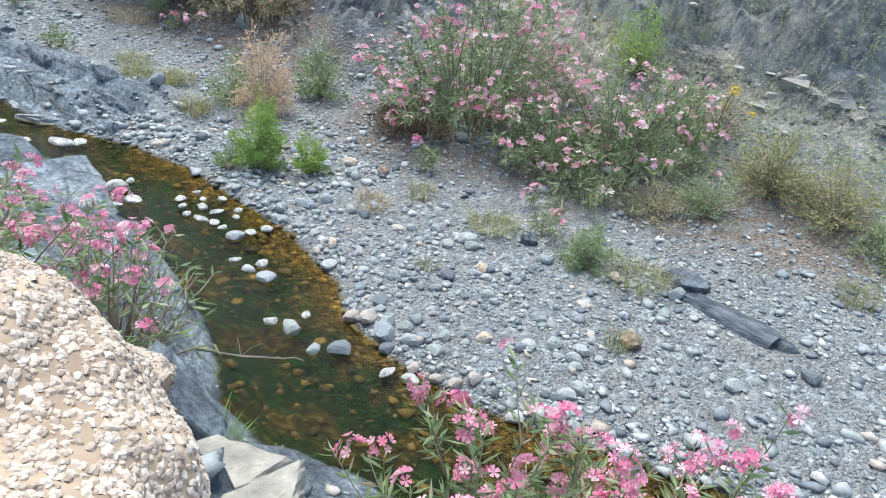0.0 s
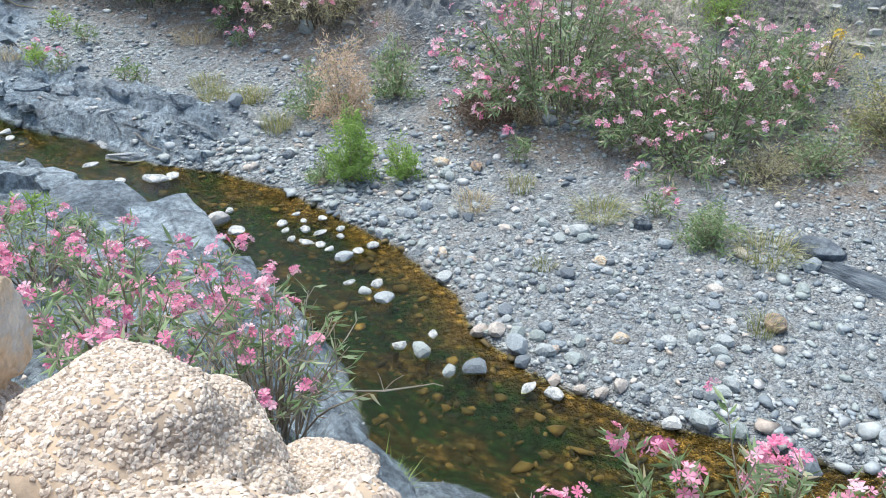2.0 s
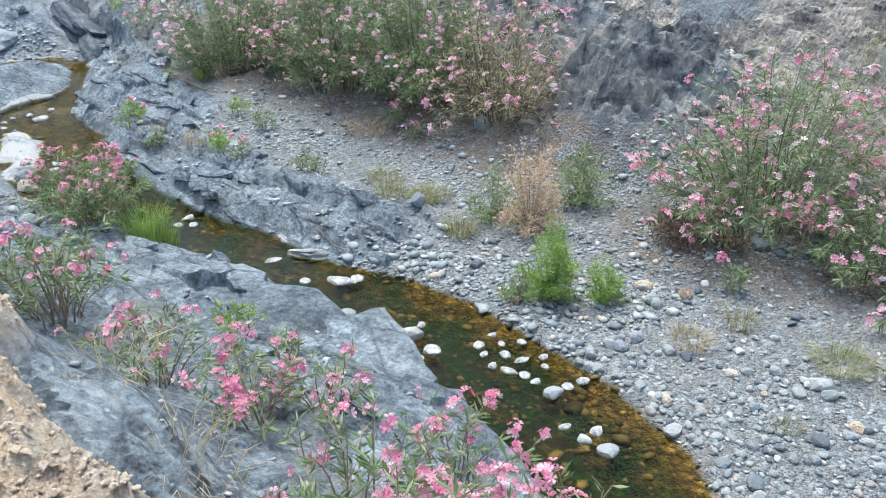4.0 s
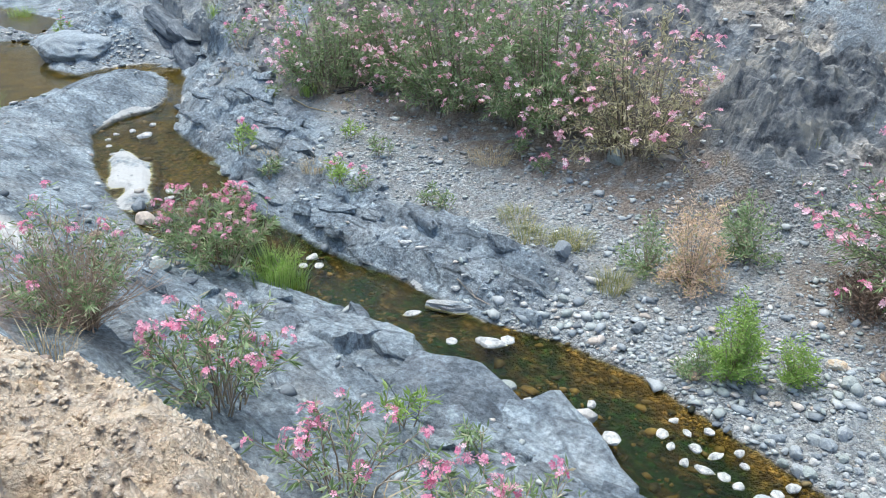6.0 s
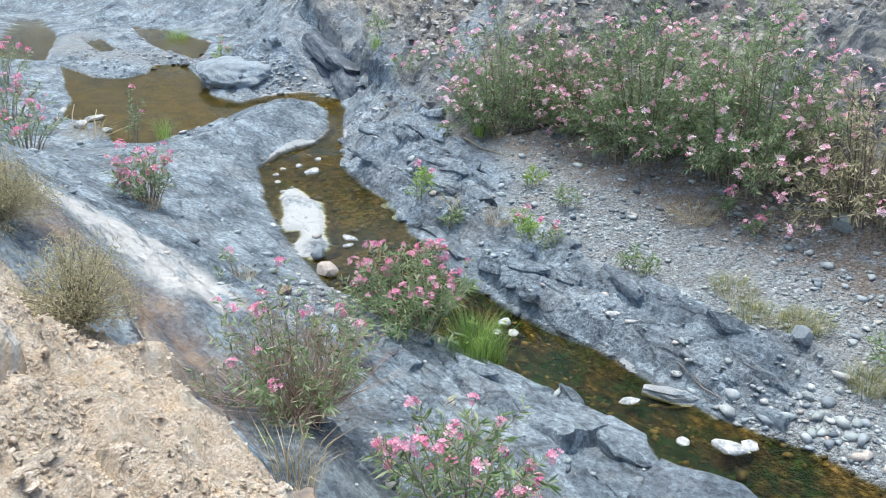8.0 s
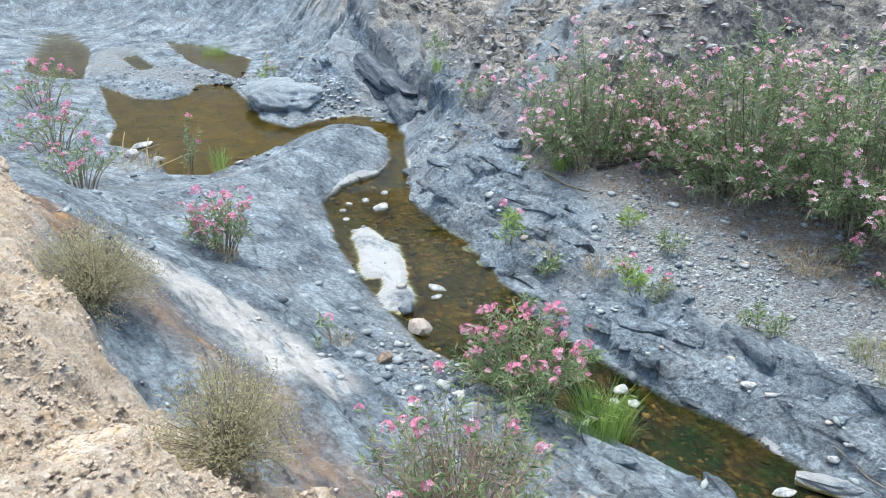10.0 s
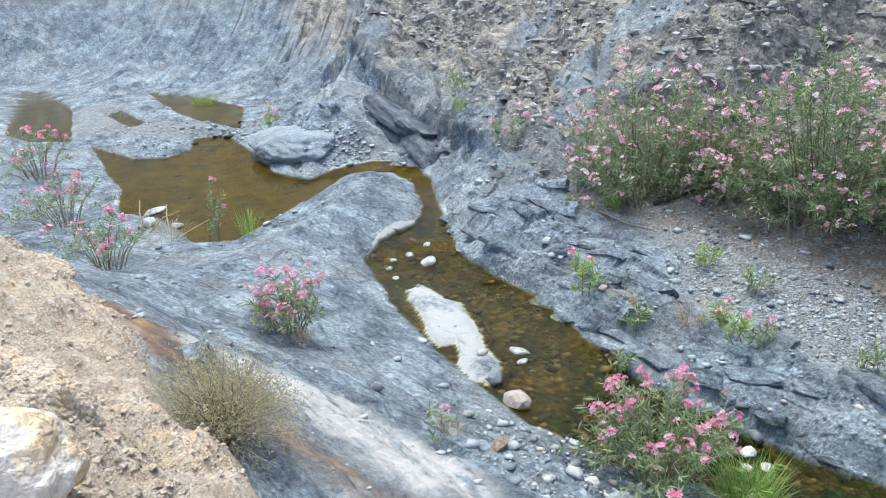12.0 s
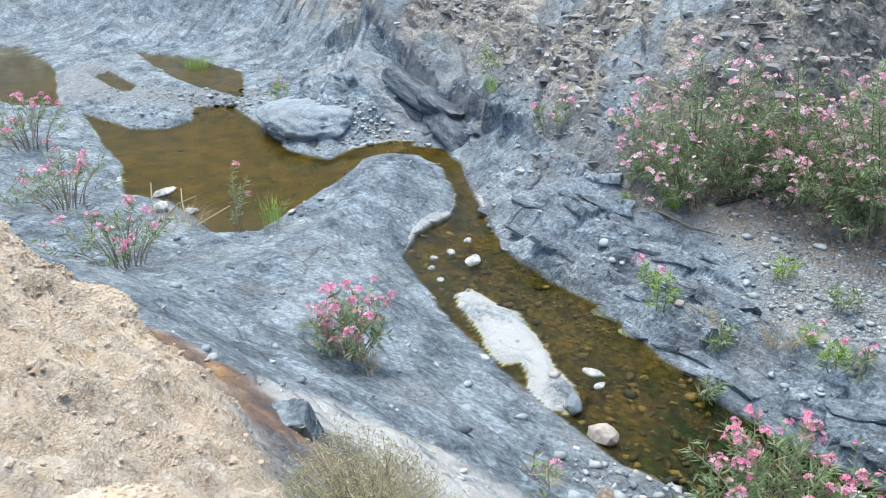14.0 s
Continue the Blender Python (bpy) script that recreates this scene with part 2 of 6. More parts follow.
    # the still pools lie over tan silt
    silt = M.ramp(M.noise(v, 2.4, 7, 0.72), [(0.34, (0.030, 0.026, 0.003)), (0.45, (0.088, 0.064, 0.008)), (0.55, (0.165, 0.108, 0.016)), (0.66, (0.24, 0.16, 0.030)), (0.78, (0.33, 0.24, 0.08))])
    still = M.attr("still").outputs["Fac"]
    silt = M.mix(M.math("SUBTRACT", 0.75, M.math("MULTIPLY", still, 0.6)), silt, M.ramp(M.voronoi(M.coords((1.0, 1.5, 1.0), -STRIKE), 9.0).outputs["Distance"], [(0.05, (0.82, 0.8, 0.75)), (0.35, (0.5, 0.5, 0.5)), (0.62, (0.12, 0.12, 0.12))]), "OVERLAY")
    silt = M.mix(M.math("MULTIPLY", still, 0.5), silt, (0.045, 0.042, 0.007))
    bc = M.mix(M.attr("silt").outputs["Fac"], bc, silt)
    col = M.mix(hill, gc, hc)
    h = M.mix(hill, gh, hh)
    dead = M.ramp(M.noise(v, 26.0, 5, 0.75), [(0.32, (0.10, 0.083, 0.072)), (0.5, (0.235, 0.20, 0.172)), (0.68, (0.40, 0.35, 0.305))])
    col = M.mix(M.math("MULTIPLY", M.attr("litter").outputs["Fac"], M.math("MULTIPLY", M.math("SUBTRACT", M.noise(v, 5.0, 4), 0.33, True), 5.0, True)), col, dead)
    col = M.mix(sep.outputs[0], col, sc)
    h = M.mix(sep.outputs[0], h, sh)
    col = M.mix(rust, col, M.ramp(M.noise(hv, 3.0, 5), [(0.35, (0.15, 0.12, 0.115)), (0.5, (0.32, 0.21, 0.15)), (0.6, (0.46, 0.27, 0.13)), (0.75, (0.58, 0.42, 0.27))]))
    # dark weathered rock on mounds; at the lip it also paints overhang shade
    weather_shade = M.ramp(M.noise(v, 3.0, 6, 0.7), [(0.36, (0.06, 0.068, 0.080)), (0.46, (0.17, 0.185, 0.205)), (0.55, (0.30, 0.305, 0.30)), (0.68, (0.42, 0.395, 0.345))])
    col = M.mix(M.attr("dark").outputs["Fac"], col, weather_shade)
    vn = M.noise(M.coords((0.8, 2.4, 1.6), -STRIKE), 2.6, 6, 0.65)
    iso_v = M.noise(v, 9.0, 6, 0.7)
    vm = M.math("MULTIPLY", vein, M.math("MULTIPLY", M.math("SUBTRACT", vn, 0.33, True), 7.0, True))
    col = M.mix(M.math("MULTIPLY", vm, 0.9), col, M.ramp(iso_v, [(0.3, (0.56, 0.55, 0.54)), (0.6, (0.80, 0.785, 0.76))]))
    col = M.mix(sep.outputs[1], col, cc)
    h = M.mix(sep.outputs[1], h, ch)
    cn = M.noise(v, 9.0, 5, 0.7)
    crust = M.math("MULTIPLY", M.math("SUBTRACT", M.math("ADD", sep.outputs[2], M.math("MULTIPLY", cn, 0.7)), 0.78, True), 5.0, True)
    col = M.mix(M.math("MULTIPLY", crust, 0.8), col, (0.72, 0.72, 0.71))
    col = M.mix(bed, col, bc)
    return M.finish(col, h, 0.045, 1.0)


def make_stone():
    M = Mat("river_stone", 0.75, 0.3)
    v = M.coords()
    info = M.n("ShaderNodeObjectInfo")
    geo = M.n("ShaderNodeNewGeometry")
    rnd = M.math("FRACT", M.math("ADD", info.outputs["Random"], geo.outputs["Random Per Island"]))
    col = M.ramp(rnd, [(0.0, (0.13, 0.15, 0.175)), (0.22, (0.27, 0.31, 0.345)), (0.45, (0.41, 0.44, 0.465)), (0.62, (0.30, 0.345, 0.34)),
                       (0.86, (0.50, 0.52, 0.53)), (0.95, (0.47, 0.40, 0.35)), (1.0, (0.64, 0.64, 0.63))])
    n1, n2 = M.noise(v, 9.0, 5, 0.6), M.noise(v, 55.0, 4, 0.7)
    col = M.mix(0.5, col, M.ramp(n1, [(0.3, (0.28, 0.28, 0.28)), (0.7, (0.72, 0.71, 0.69))]), "OVERLAY")
    col = M.mix(0.35, col, M.ramp(n2, [(0.3, (0.3, 0.3, 0.3)), (0.7, (0.7, 0.7, 0.7))]), "OVERLAY")
    return M.finish(col, M.math("ADD", n1, M.math("MULTIPLY", n2, 0.4)), 0.012, 0.8)


def make_leafless(name):
    """Cream to grey pebbles, each a shade of its own."""
    M = Mat(name, 0.85, 0.25)
    geo = M.n("ShaderNodeNewGeometry")
    col = M.ramp(geo.outputs["Random Per Island"], [(0.0, (0.34, 0.275, 0.225)), (0.3, (0.50, 0.415, 0.345)), (0.7, (0.60, 0.51, 0.43)), (1.0, (0.68, 0.61, 0.54))])
    f = M.noise(M.coords(), 80.0, 4, 0.7)
    return M.finish(M.mix(0.4, col, M.ramp(f, [(0.3, (0.3, 0.3, 0.3)), (0.7, (0.75, 0.75, 0.75))]), "OVERLAY"), f, 0.004, 0.6)


def make_from(name, nodes, depth, rough=0.85):
    M = Mat(name, rough, 0.25)
    c, h = nodes(M)
    return M.finish(c, h, depth, 1.0)


def make_plain(name, stops, scale=8.0, rough=0.7, depth=0.004, rnd=0.0, stretch=(1, 1, 1)):
    M = Mat(name, rough, 0.3)
    v = M.coords(stretch)
    f = M.noise(v, scale, 5, 0.6)
    if rnd:
        geo = M.n("ShaderNodeNewGeometry")
        f = M.math("ADD", M.math("MULTIPLY", f, 1 - rnd), M.math("MULTIPLY", geo.outputs["Random Per Island"], rnd))
    col = M.ramp(f, stops)
    return M.finish(col, M.noise(v, scale * 3, 4), depth, 0.6)


def make_leaf(name, stops):
    """Leaves: colour varies leaf by leaf; light passes through a little."""
    M = Mat(name, 0.5, 0.35)
    geo = M.n("ShaderNodeNewGeometry")
    info = M.n("ShaderNodeObjectInfo")
    f = M.math("FRACT", M.math("ADD", geo.outputs["Random Per Island"], info.outputs["Random"]))
    col = M.ramp(f, stops)
    M.link(col, M.b.inputs["Base Color"])
    tr = M.n("ShaderNodeBsdfTranslucent")
    M.link(col, tr.inputs[0])
    ms = M.n("ShaderNodeMixShader", Fac=0.4)
    M.link(M.b.outputs[0], ms.inputs[1])
    M.link(tr.outputs[0], ms.inputs[2])
    out = M.t.nodes["Material Output"]
    M.link(ms.outputs[0], out.inputs[0])
    return M.m


def make_water():
    M = Mat("stream_water", 0.02, 0.06)
    M.b.inputs["Base Color"].default_value = (0.78, 0.68, 0.27, 1)
    M.b.inputs["Transmission Weight"].default_value = 1.0
    M.b.inputs["IOR"].default_value = 1.19
    v = M.coords((1.0, 2.2, 1), -STRIKE)
    h = M.math("ADD", M.noise(v, 7.0, 4, 0.6), M.math("MULTIPLY", M.noise(v, 2.0, 2), 0.8))
    return M.finish(None, h, 0.016, 0.18)


MAT = {
    "ground": make_ground(),
    "stone": make_stone(),
    "slate": make_from("slate", slate_nodes, 0.04),
    "slate_block": make_from("slate_block", slate_nodes_fine, 0.05),
    "conglomerate": make_from("conglomerate", conglomerate_nodes, 0.028),
    "cement": make_plain("pebble_cement", [(0.32, (0.28, 0.21, 0.155)), (0.46, (0.43, 0.335, 0.25)), (0.56, (0.53, 0.40, 0.285)), (0.7, (0.58, 0.49, 0.40))], 4.0, 0.9, 0.02),
    "pebble": make_leafless("cemented_pebble"),
    "tan_rock": make_plain("tan_rock", [(0.32, (0.46, 0.36, 0.26)), (0.42, (0.68, 0.52, 0.36)), (0.48, (0.70, 0.57, 0.43)), (0.56, (0.58, 0.545, 0.50)), (0.68, (0.74, 0.68, 0.60))], 3.6, 0.85, 0.09),
    "flag": make_plain("flagstone", [(0.34, (0.20, 0.195, 0.18)), (0.45, (0.31, 0.295, 0.265)), (0.56, (0.40, 0.38, 0.34)), (0.68, (0.50, 0.47, 0.42))], 5.0, 0.85, 0.05),
    "rust_rock": make_plain("rust_rock", [(0.34, (0.15, 0.135, 0.13)), (0.46, (0.27, 0.215, 0.18)), (0.56, (0.39, 0.28, 0.19)), (0.7, (0.46, 0.40, 0.34))], 5.0, 0.85, 0.04),
    "white_crust": make_plain("white_crust", [(0.36, (0.24, 0.26, 0.275)), (0.46, (0.44, 0.45, 0.45)), (0.58, (0.60, 0.60, 0.585)), (0.7, (0.70, 0.695, 0.68))], 5.0, 0.9, 0.03),
    "rubble": make_plain("slate_rubble", [(0.22, (0.12, 0.12, 0.125)), (0.42, (0.25, 0.245, 0.24)), (0.58, (0.37, 0.345, 0.315)), (0.72, (0.42, 0.43, 0.44)), (0.85, (0.50, 0.47, 0.43))], 6.0, 0.88, 0.03, rnd=0.6),
    "pale_slate": make_from("pale_slate", pale_nodes, 0.03),
    "dark_slate": make_plain("dark_slate", [(0.32, (0.04, 0.05, 0.065)), (0.5, (0.11, 0.13, 0.155)), (0.7, (0.22, 0.25, 0.275))], 5.0, 0.8, 0.05),
    "bark": make_plain("oleander_bark", [(0.3, (0.24, 0.19, 0.14)), (0.6, (0.40, 0.34, 0.27)), (0.8, (0.52, 0.46, 0.38))], 20.0, 0.85, 0.003, rnd=0.5),
    "dry_twig": make_plain("dry_pinkish_twig", [(0.3, (0.30, 0.215, 0.17)), (0.6, (0.46, 0.35, 0.28)), (0.8, (0.58, 0.47, 0.39))], 20.0, 0.85, 0.003, rnd=0.5),
    # darker copy of the bark; shade inside the far shrubs put into the colour
    "bark_in_shade": make_plain("shaded_bark", [(0.3, (0.15, 0.125, 0.10)), (0.7, (0.33, 0.29, 0.24))], 20.0, 0.9, 0.003, rnd=0.5),
    "dead_wood": make_plain("dead_wood", [(0.3, (0.20, 0.16, 0.13)), (0.7, (0.45, 0.40, 0.34))], 20.0, 0.9, 0.003, rnd=0.5),
    "brush": make_leaf("dead_brush", [(0.0, (0.10, 0.07, 0.055)), (0.6, (0.20, 0.14, 0.11)), (1.0, (0.34, 0.26, 0.20))]),
    "dark_wood": make_plain("dark_wood", [(0.3, (0.03, 0.025, 0.025)), (0.7, (0.09, 0.075, 0.065))], 20.0, 0.9, 0.004),
    "leaf": make_leaf("oleander_leaf", [(0.0, (0.12, 0.19, 0.075)), (0.35, (0.22, 0.32, 0.145)), (0.7, (0.33, 0.44, 0.235)), (0.9, (0.45, 0.50, 0.32)), (1.0, (0.54, 0.46, 0.33))]),
    "leaf_bright": make_leaf("willow_leaf", [(0.0, (0.19, 0.32, 0.07)), (0.5, (0.30, 0.45, 0.11)), (1.0, (0.42, 0.54, 0.19))]),
    "leaf_dry": make_leaf("dry_leaf", [(0.0, (0.40, 0.40, 0.18)), (0.35, (0.66, 0.46, 0.32)), (1.0, (0.80, 0.64, 0.50))]),
    "leaf_grey": make_leaf("grey_green_leaf", [(0.0, (0.34, 0.33, 0.18)), (0.5, (0.49, 0.46, 0.28)), (1.0, (0.64, 0.58, 0.41))]),
    "grass": make_leaf("grass_blade", [(0.0, (0.18, 0.22, 0.08)), (0.5, (0.33, 0.34, 0.15)), (1.0, (0.55, 0.48, 0.28))]),
    "weed": make_leaf("weed_leaf", [(0.0, (0.19, 0.26, 0.13)), (0.4, (0.32, 0.40, 0.22)), (0.7, (0.44, 0.47, 0.31)), (1.0, (0.58, 0.55, 0.42))]),
    "straw": make_leaf("straw", [(0.0, (0.36, 0.28, 0.17)), (0.6, (0.55, 0.46, 0.30)), (1.0, (0.66, 0.58, 0.42))]),
    "petal": make_leaf("pink_petal", [(0.0, (0.74, 0.19, 0.36)), (0.35, (0.84, 0.33, 0.50)), (0.75, (0.90, 0.50, 0.63)), (1.0, (0.93, 0.68, 0.75))]),
    "petal_pale": make_leaf("pale_pink_petal", [(0.0, (0.80, 0.30, 0.46)), (0.3, (0.88, 0.47, 0.60)), (0.7, (0.92, 0.65, 0.74)), (1.0, (0.95, 0.82, 0.85))]),
    "bed_stone": make_plain("algae_stone", [(0.25, (0.018, 0.020, 0.010)), (0.5, (0.060, 0.048, 0.020)), (0.7, (0.13, 0.095, 0.040)), (0.85, (0.24, 0.18, 0.09))], 7.0, 0.6, 0.01, rnd=0.5),
    "petal_yellow": make_leaf("yellow_petal", [(0.0, (0.75, 0.50, 0.04)), (1.0, (0.85, 0.65, 0.12))]),
    "water": make_water(),
}

# ---- helpers for building ----


def mesh_of(name, verts, faces, mat, smooth=False):
    me = bpy.data.meshes.new(name)
    me.from_pydata([tuple(v) for v in verts], [], faces)
    me.materials.append(mat)
    if smooth:
        me.polygons.foreach_set("use_smooth", [True] * len(me.polygons))
    me.update()
    return me


def part(name, data, parent, label=""):
    """Links a mesh as one object under a thing."""
    ob = new(name, data)
    ob.parent = parent
    return tagged(ob, label)


def hash2(ix, iy, seed):
    n = (ix * 374761393 + iy * 668265263 + seed * 1442695041).astype(np.int64) & 0xFFFFFFFF
    n = ((n ^ (n >> 13)) * 1274126177) & 0xFFFFFFFF
    return ((n ^ (n >> 16)) & 0xFFFFFF) / float(0xFFFFFF)


def vnoise(x, y, seed=0):
    """Smooth value noise, 0 to 1."""
    ix, iy = np.floor(x).astype(np.int64), np.floor(y).astype(np.int64)
    fx, fy = x - ix, y - iy
    fx, fy = fx * fx * (3 - 2 * fx), fy * fy * (3 - 2 * fy)
    a, b = hash2(ix, iy, seed), hash2(ix + 1, iy, seed)
    c, d = hash2(ix, iy + 1, seed), hash2(ix + 1, iy + 1, seed)
    return (a * (1 - fx) + b * fx) * (1 - fy) + (c * (1 - fx) + d * fx) * fy


def fbm(x, y, seed=0, octaves=4):
    out, amp = 0, 0.5
    for i in range(octaves):
        out = out + amp * vnoise(x * 2 ** i, y * 2 ** i, seed + i)
        amp *= 0.5
    return out - 0.5


def step(x, a, b):
    k = np.clip((x - a) / (b - a), 0, 1)
    return k * k * (3 - 2 * k)

# ---- the lie of the land ----
FAR = np.array([(9, -.2), (6.5, .6), (4.5, 1.3), (3.08, 1.85), (2.65, 2.13), (2.26, 2.42), (1.86, 2.99), (1.70, 3.55), (1.13, 4.4), (.52, 5.05),
                (-.2, 5.73), (-1, 6.21), (-1.84, 6.46), (-2.93, 7.23), (-3.88, 7.68), (-4.7, 8.1), (-5.3, 8.35), (-5.9, 8.99), (-6.51, 9.89),
                (-7.23, 10.47), (-7.94, 11.14), (-8.5, 12.25), (-8.87, 13.0), (-9.3, 14.05), (-9.8, 14.75), (-10.6, 14.9)])
NEAR = np.array([(9, -2), (6, -.6), (4, .2), (2.9, .7), (2.08, 1.22), (1.5, 1.4), (1.2, 1.75), (.86, 2.69), (.5, 3.15), (0, 3.9), (-.52, 4.16),
                 (-.84, 4.66), (-1.58, 4.76), (-1.99, 5.25), (-2.42, 5.96), (-3.62, 6.55), (-4.6, 6.9), (-5.4, 6.95), (-6.19, 7.2), (-6.84, 7.81),
                 (-7.47, 8.39), (-8.09, 9.09), (-8.75, 9.94), (-9.35, 10.79), (-9.38, 11.5), (-9.02, 12.25), (-9.14, 13.0), (-9.55, 13.85), (-10.15, 14.38), (-10.7, 14.3)])
POND = np.array([(-10.5, 14.55), (-11.11, 13.99), (-11.08, 13.35), (-11.24, 12.38), (-11.38, 11.51), (-11.55, 10.81), (-12.12, 10.67), (-13.49, 11.64), (-14.44, 11.81),
                 (-15.33, 13.03), (-16.9, 14.5), (-18.25, 15.84), (-16.5, 15.0), (-15.76, 15.08), (-15.47, 15.65), (-16.02, 16.71), (-15.22, 16.9), (-14.12, 15.85),
                 (-12.7, 14.35), (-11.67, 13.84), (-11.45, 14.54), (-10.85, 15.15), (-10.4, 15.1)])
UPPER_A = np.array([(-26.8, 22.8), (-25.5, 22.4), (-22.4, 20), (-19.3, 16.3), (-20.5, 16.3), (-22, 17)])
UPPER_B = np.array([(-21.1, 22), (-19.2, 21.5), (-16.6, 20), (-15.2, 17.4), (-16.8, 18.3), (-18.2, 19.3), (-19.3, 20.3)])
PUDDLE = np.array([(-20.4, 19.1), (-20.4, 19.7), (-18.6, 18.3), (-18.3, 17.5)])
ISLE = np.array([(-8.4, 9.98), (-8.25, 10.14), (-7.94, 9.87), (-7.59, 9.68), (-7.25, 9.14), (-7.01, 8.64), (-6.7, 8.21), (-6.76, 7.88), (-6.97, 7.9), (-7.18, 8.2),
                 (-7.34, 8.66), (-7.54, 8.53), (-7.8, 8.85), (-8.05, 9.39), (-8.28, 9.67)])
MID = np.array([(12, -1.5), (6, .2), (3.6, 1.1), (2.4, 1.7), (1.5, 2.3), (1.1, 3.2), (.5, 4.2), (-.3, 5.0), (-1.3, 5.6), (-2.4, 6.5), (-3.5, 7.1), (-4.7, 7.7),
                (-6.0, 8.2), (-7.2, 9.4), (-8.3, 10.7), (-8.9, 12.2), (-9.3, 13.9), (-10.3, 14.7), (-12.5, 13.6), (-15.5, 14.8), (-18.2, 16.2), (-26, 21.5), (-60, 45)])
LEN = np.r_[0, np.cumsum(np.linalg.norm(np.diff(MID, axis=0), axis=1))] - math.dist(MID[0], MID[1])


def to_line(x, y, pts):
    """Distance to a polyline, and the run and side at the nearest point."""
    best = np.full(x.shape, 1e9)
    run, side = np.zeros(x.shape), np.zeros(x.shape)
    total = 0.0
    for (ax, ay), (bx, by) in zip(pts[:-1], pts[1:]):
        ux, uy = bx - ax, by - ay
        ll = ux * ux + uy * uy
        k = np.clip(((x - ax) * ux + (y - ay) * uy) / ll, 0, 1)
        d = np.hypot(x - ax - k * ux, y - ay - k * uy)
        m = d < best
        best[m], run[m] = d[m], (total + k * math.sqrt(ll))[m]
        side[m] = -np.sign(ux * (y - ay) - uy * (x - ax))[m]
        total += math.sqrt(ll)
    return best, run, side


def to_shape(x, y, pts):
    """Signed distance to a closed outline, below 0 inside."""
    ring = np.vstack([pts, pts[:1]])
    d, _, _ = to_line(x, y, ring)
    inside = np.zeros(x.shape, bool)
    for (ax, ay), (bx, by) in zip(ring[:-1], ring[1:]):
        if ay != by:
            inside ^= ((ay > y) != (by > y)) & (x < (bx - ax) * (y - ay) / (by - ay) + ax)
    return np.where(inside, -d, d)


def table(runs, offs, rows, s, d):
    """Reads heights from a table of cross-sections, smoothly."""
    rows = np.array(rows, float)
    cols = np.array([np.interp(s, runs, rows[:, j]) for j in range(len(offs))])
    out = cols[0].copy()
    for j in range(len(offs) - 1):
        k = np.clip((d - offs[j]) / (offs[j + 1] - offs[j]), 0, 1)
        out += (cols[j + 1] - cols[j]) * k
    return out


NEAR_RUN = [1.5, 4, 6, 8, 10, 12, 14.8, 18, 24]
NEAR_OFF = [0, 0.12, 0.4, 1.0, 1.5, 2.0, 2.5, 3.1, 3.8, 4.5, 6.5]
NEAR_Z = [(0, .06, .14, .45, 1.05, 1.70, 1.95, 2.2, 2.2, 2.1, 2.0), (0, .08, .22, .75, 1.50, 1.92, 2.1, 2.4, 2.3, 2.1, 2.0),
          (0, .16, .30, .42, .60, .94, 1.66, 2.3, 2.6, 2.6, 2.4), (0, .18, .30, .42, .52, .72, 1.0, 1.75, 2.7, 2.9, 2.8),
          (0, .16, .26, .36, .48, .66, .95, 1.45, 2.1, 2.85, 3.1), (0, .14, .22, .34, .48, .68, .92, 1.22, 1.75, 2.35, 3.25),
          (.37, .40, .50, .78, 1.10, 1.43, 1.80, 2.38, 2.85, 3.35, 3.7), (.38, .46, .62, .86, .96, 1.05, 1.18, 1.4, 1.9, 2.6, 3.7),
          (.64, .70, .77, .85, .92, 1.05, 1.25, 1.6, 2.2, 2.9, 4.0)]
FAR_RUN = [0, 4, 7, 10, 12, 16, 18.3, 20, 22, 26, 31]
FAR_OFF = [0, 0.3, 1.0, 2.0, 3.0, 4.0, 6.0, 9.0, 16.0]
FAR_Z = [(0, .05, .07, .08, .14, .3, 1.0, 3.0, 11), (0, .05, .07, .09, .14, .3, .9, 3.0, 11), (0, .05, .09, .17, .32, .6, 1.6, 4.0, 12),
         (0, .08, .16, .30, .48, .8, 2.0, 4.6, 13), (.0, .10, .2, .34, .52, .8, 1.9, 4.6, 13), (.37, .48, .68, .8, .92, 1.1, 2.2, 4.8, 13),
         (.38, .62, .86, .97, 1.05, 1.3, 2.6, 5.2, 13), (.45, .80, 1.08, 1.45, 1.9, 2.5, 4, 6.8, 14), (.64, .8, 1.5, 2.4, 2.9, 3.5, 5, 8, 15),
         (.64, .72, .95, 1.4, 2.2, 3.0, 4.8, 8, 15), (.68, .72, .82, 1.0, 1.4, 2.1, 4.2, 7.5, 14)]
LEVEL_RUN = [12.4, 13.2, 14.0, 14.6, 19.3, 20.4, 21.6, 22.4, 26, 30, 34]
LEVEL_Z = [0.0, .05, .26, .37, .38, .46, .60, .636, .636, .70, .72]


def soft_run(x, y, nearest):
    """Run along the stream, blended between its reaches the more the farther off."""
    top, bot, total = 0, 1e-9, 0.0
    for (ax, ay), (bx, by) in zip(MID[:-1], MID[1:]):
        ux, uy = bx - ax, by - ay
        ll = ux * ux + uy * uy
        k = np.clip(((x - ax) * ux + (y - ay) * uy) / ll, 0, 1)
        d = np.hypot(x - ax - k * ux, y - ay - k * uy)
        w = np.exp(-np.minimum((d - nearest) / (.03 + .11 * nearest), 60)) * math.sqrt(ll)
        top, bot = top + w * (total + k * math.sqrt(ll)), bot + w
        total += math.sqrt(ll)
    return top / bot


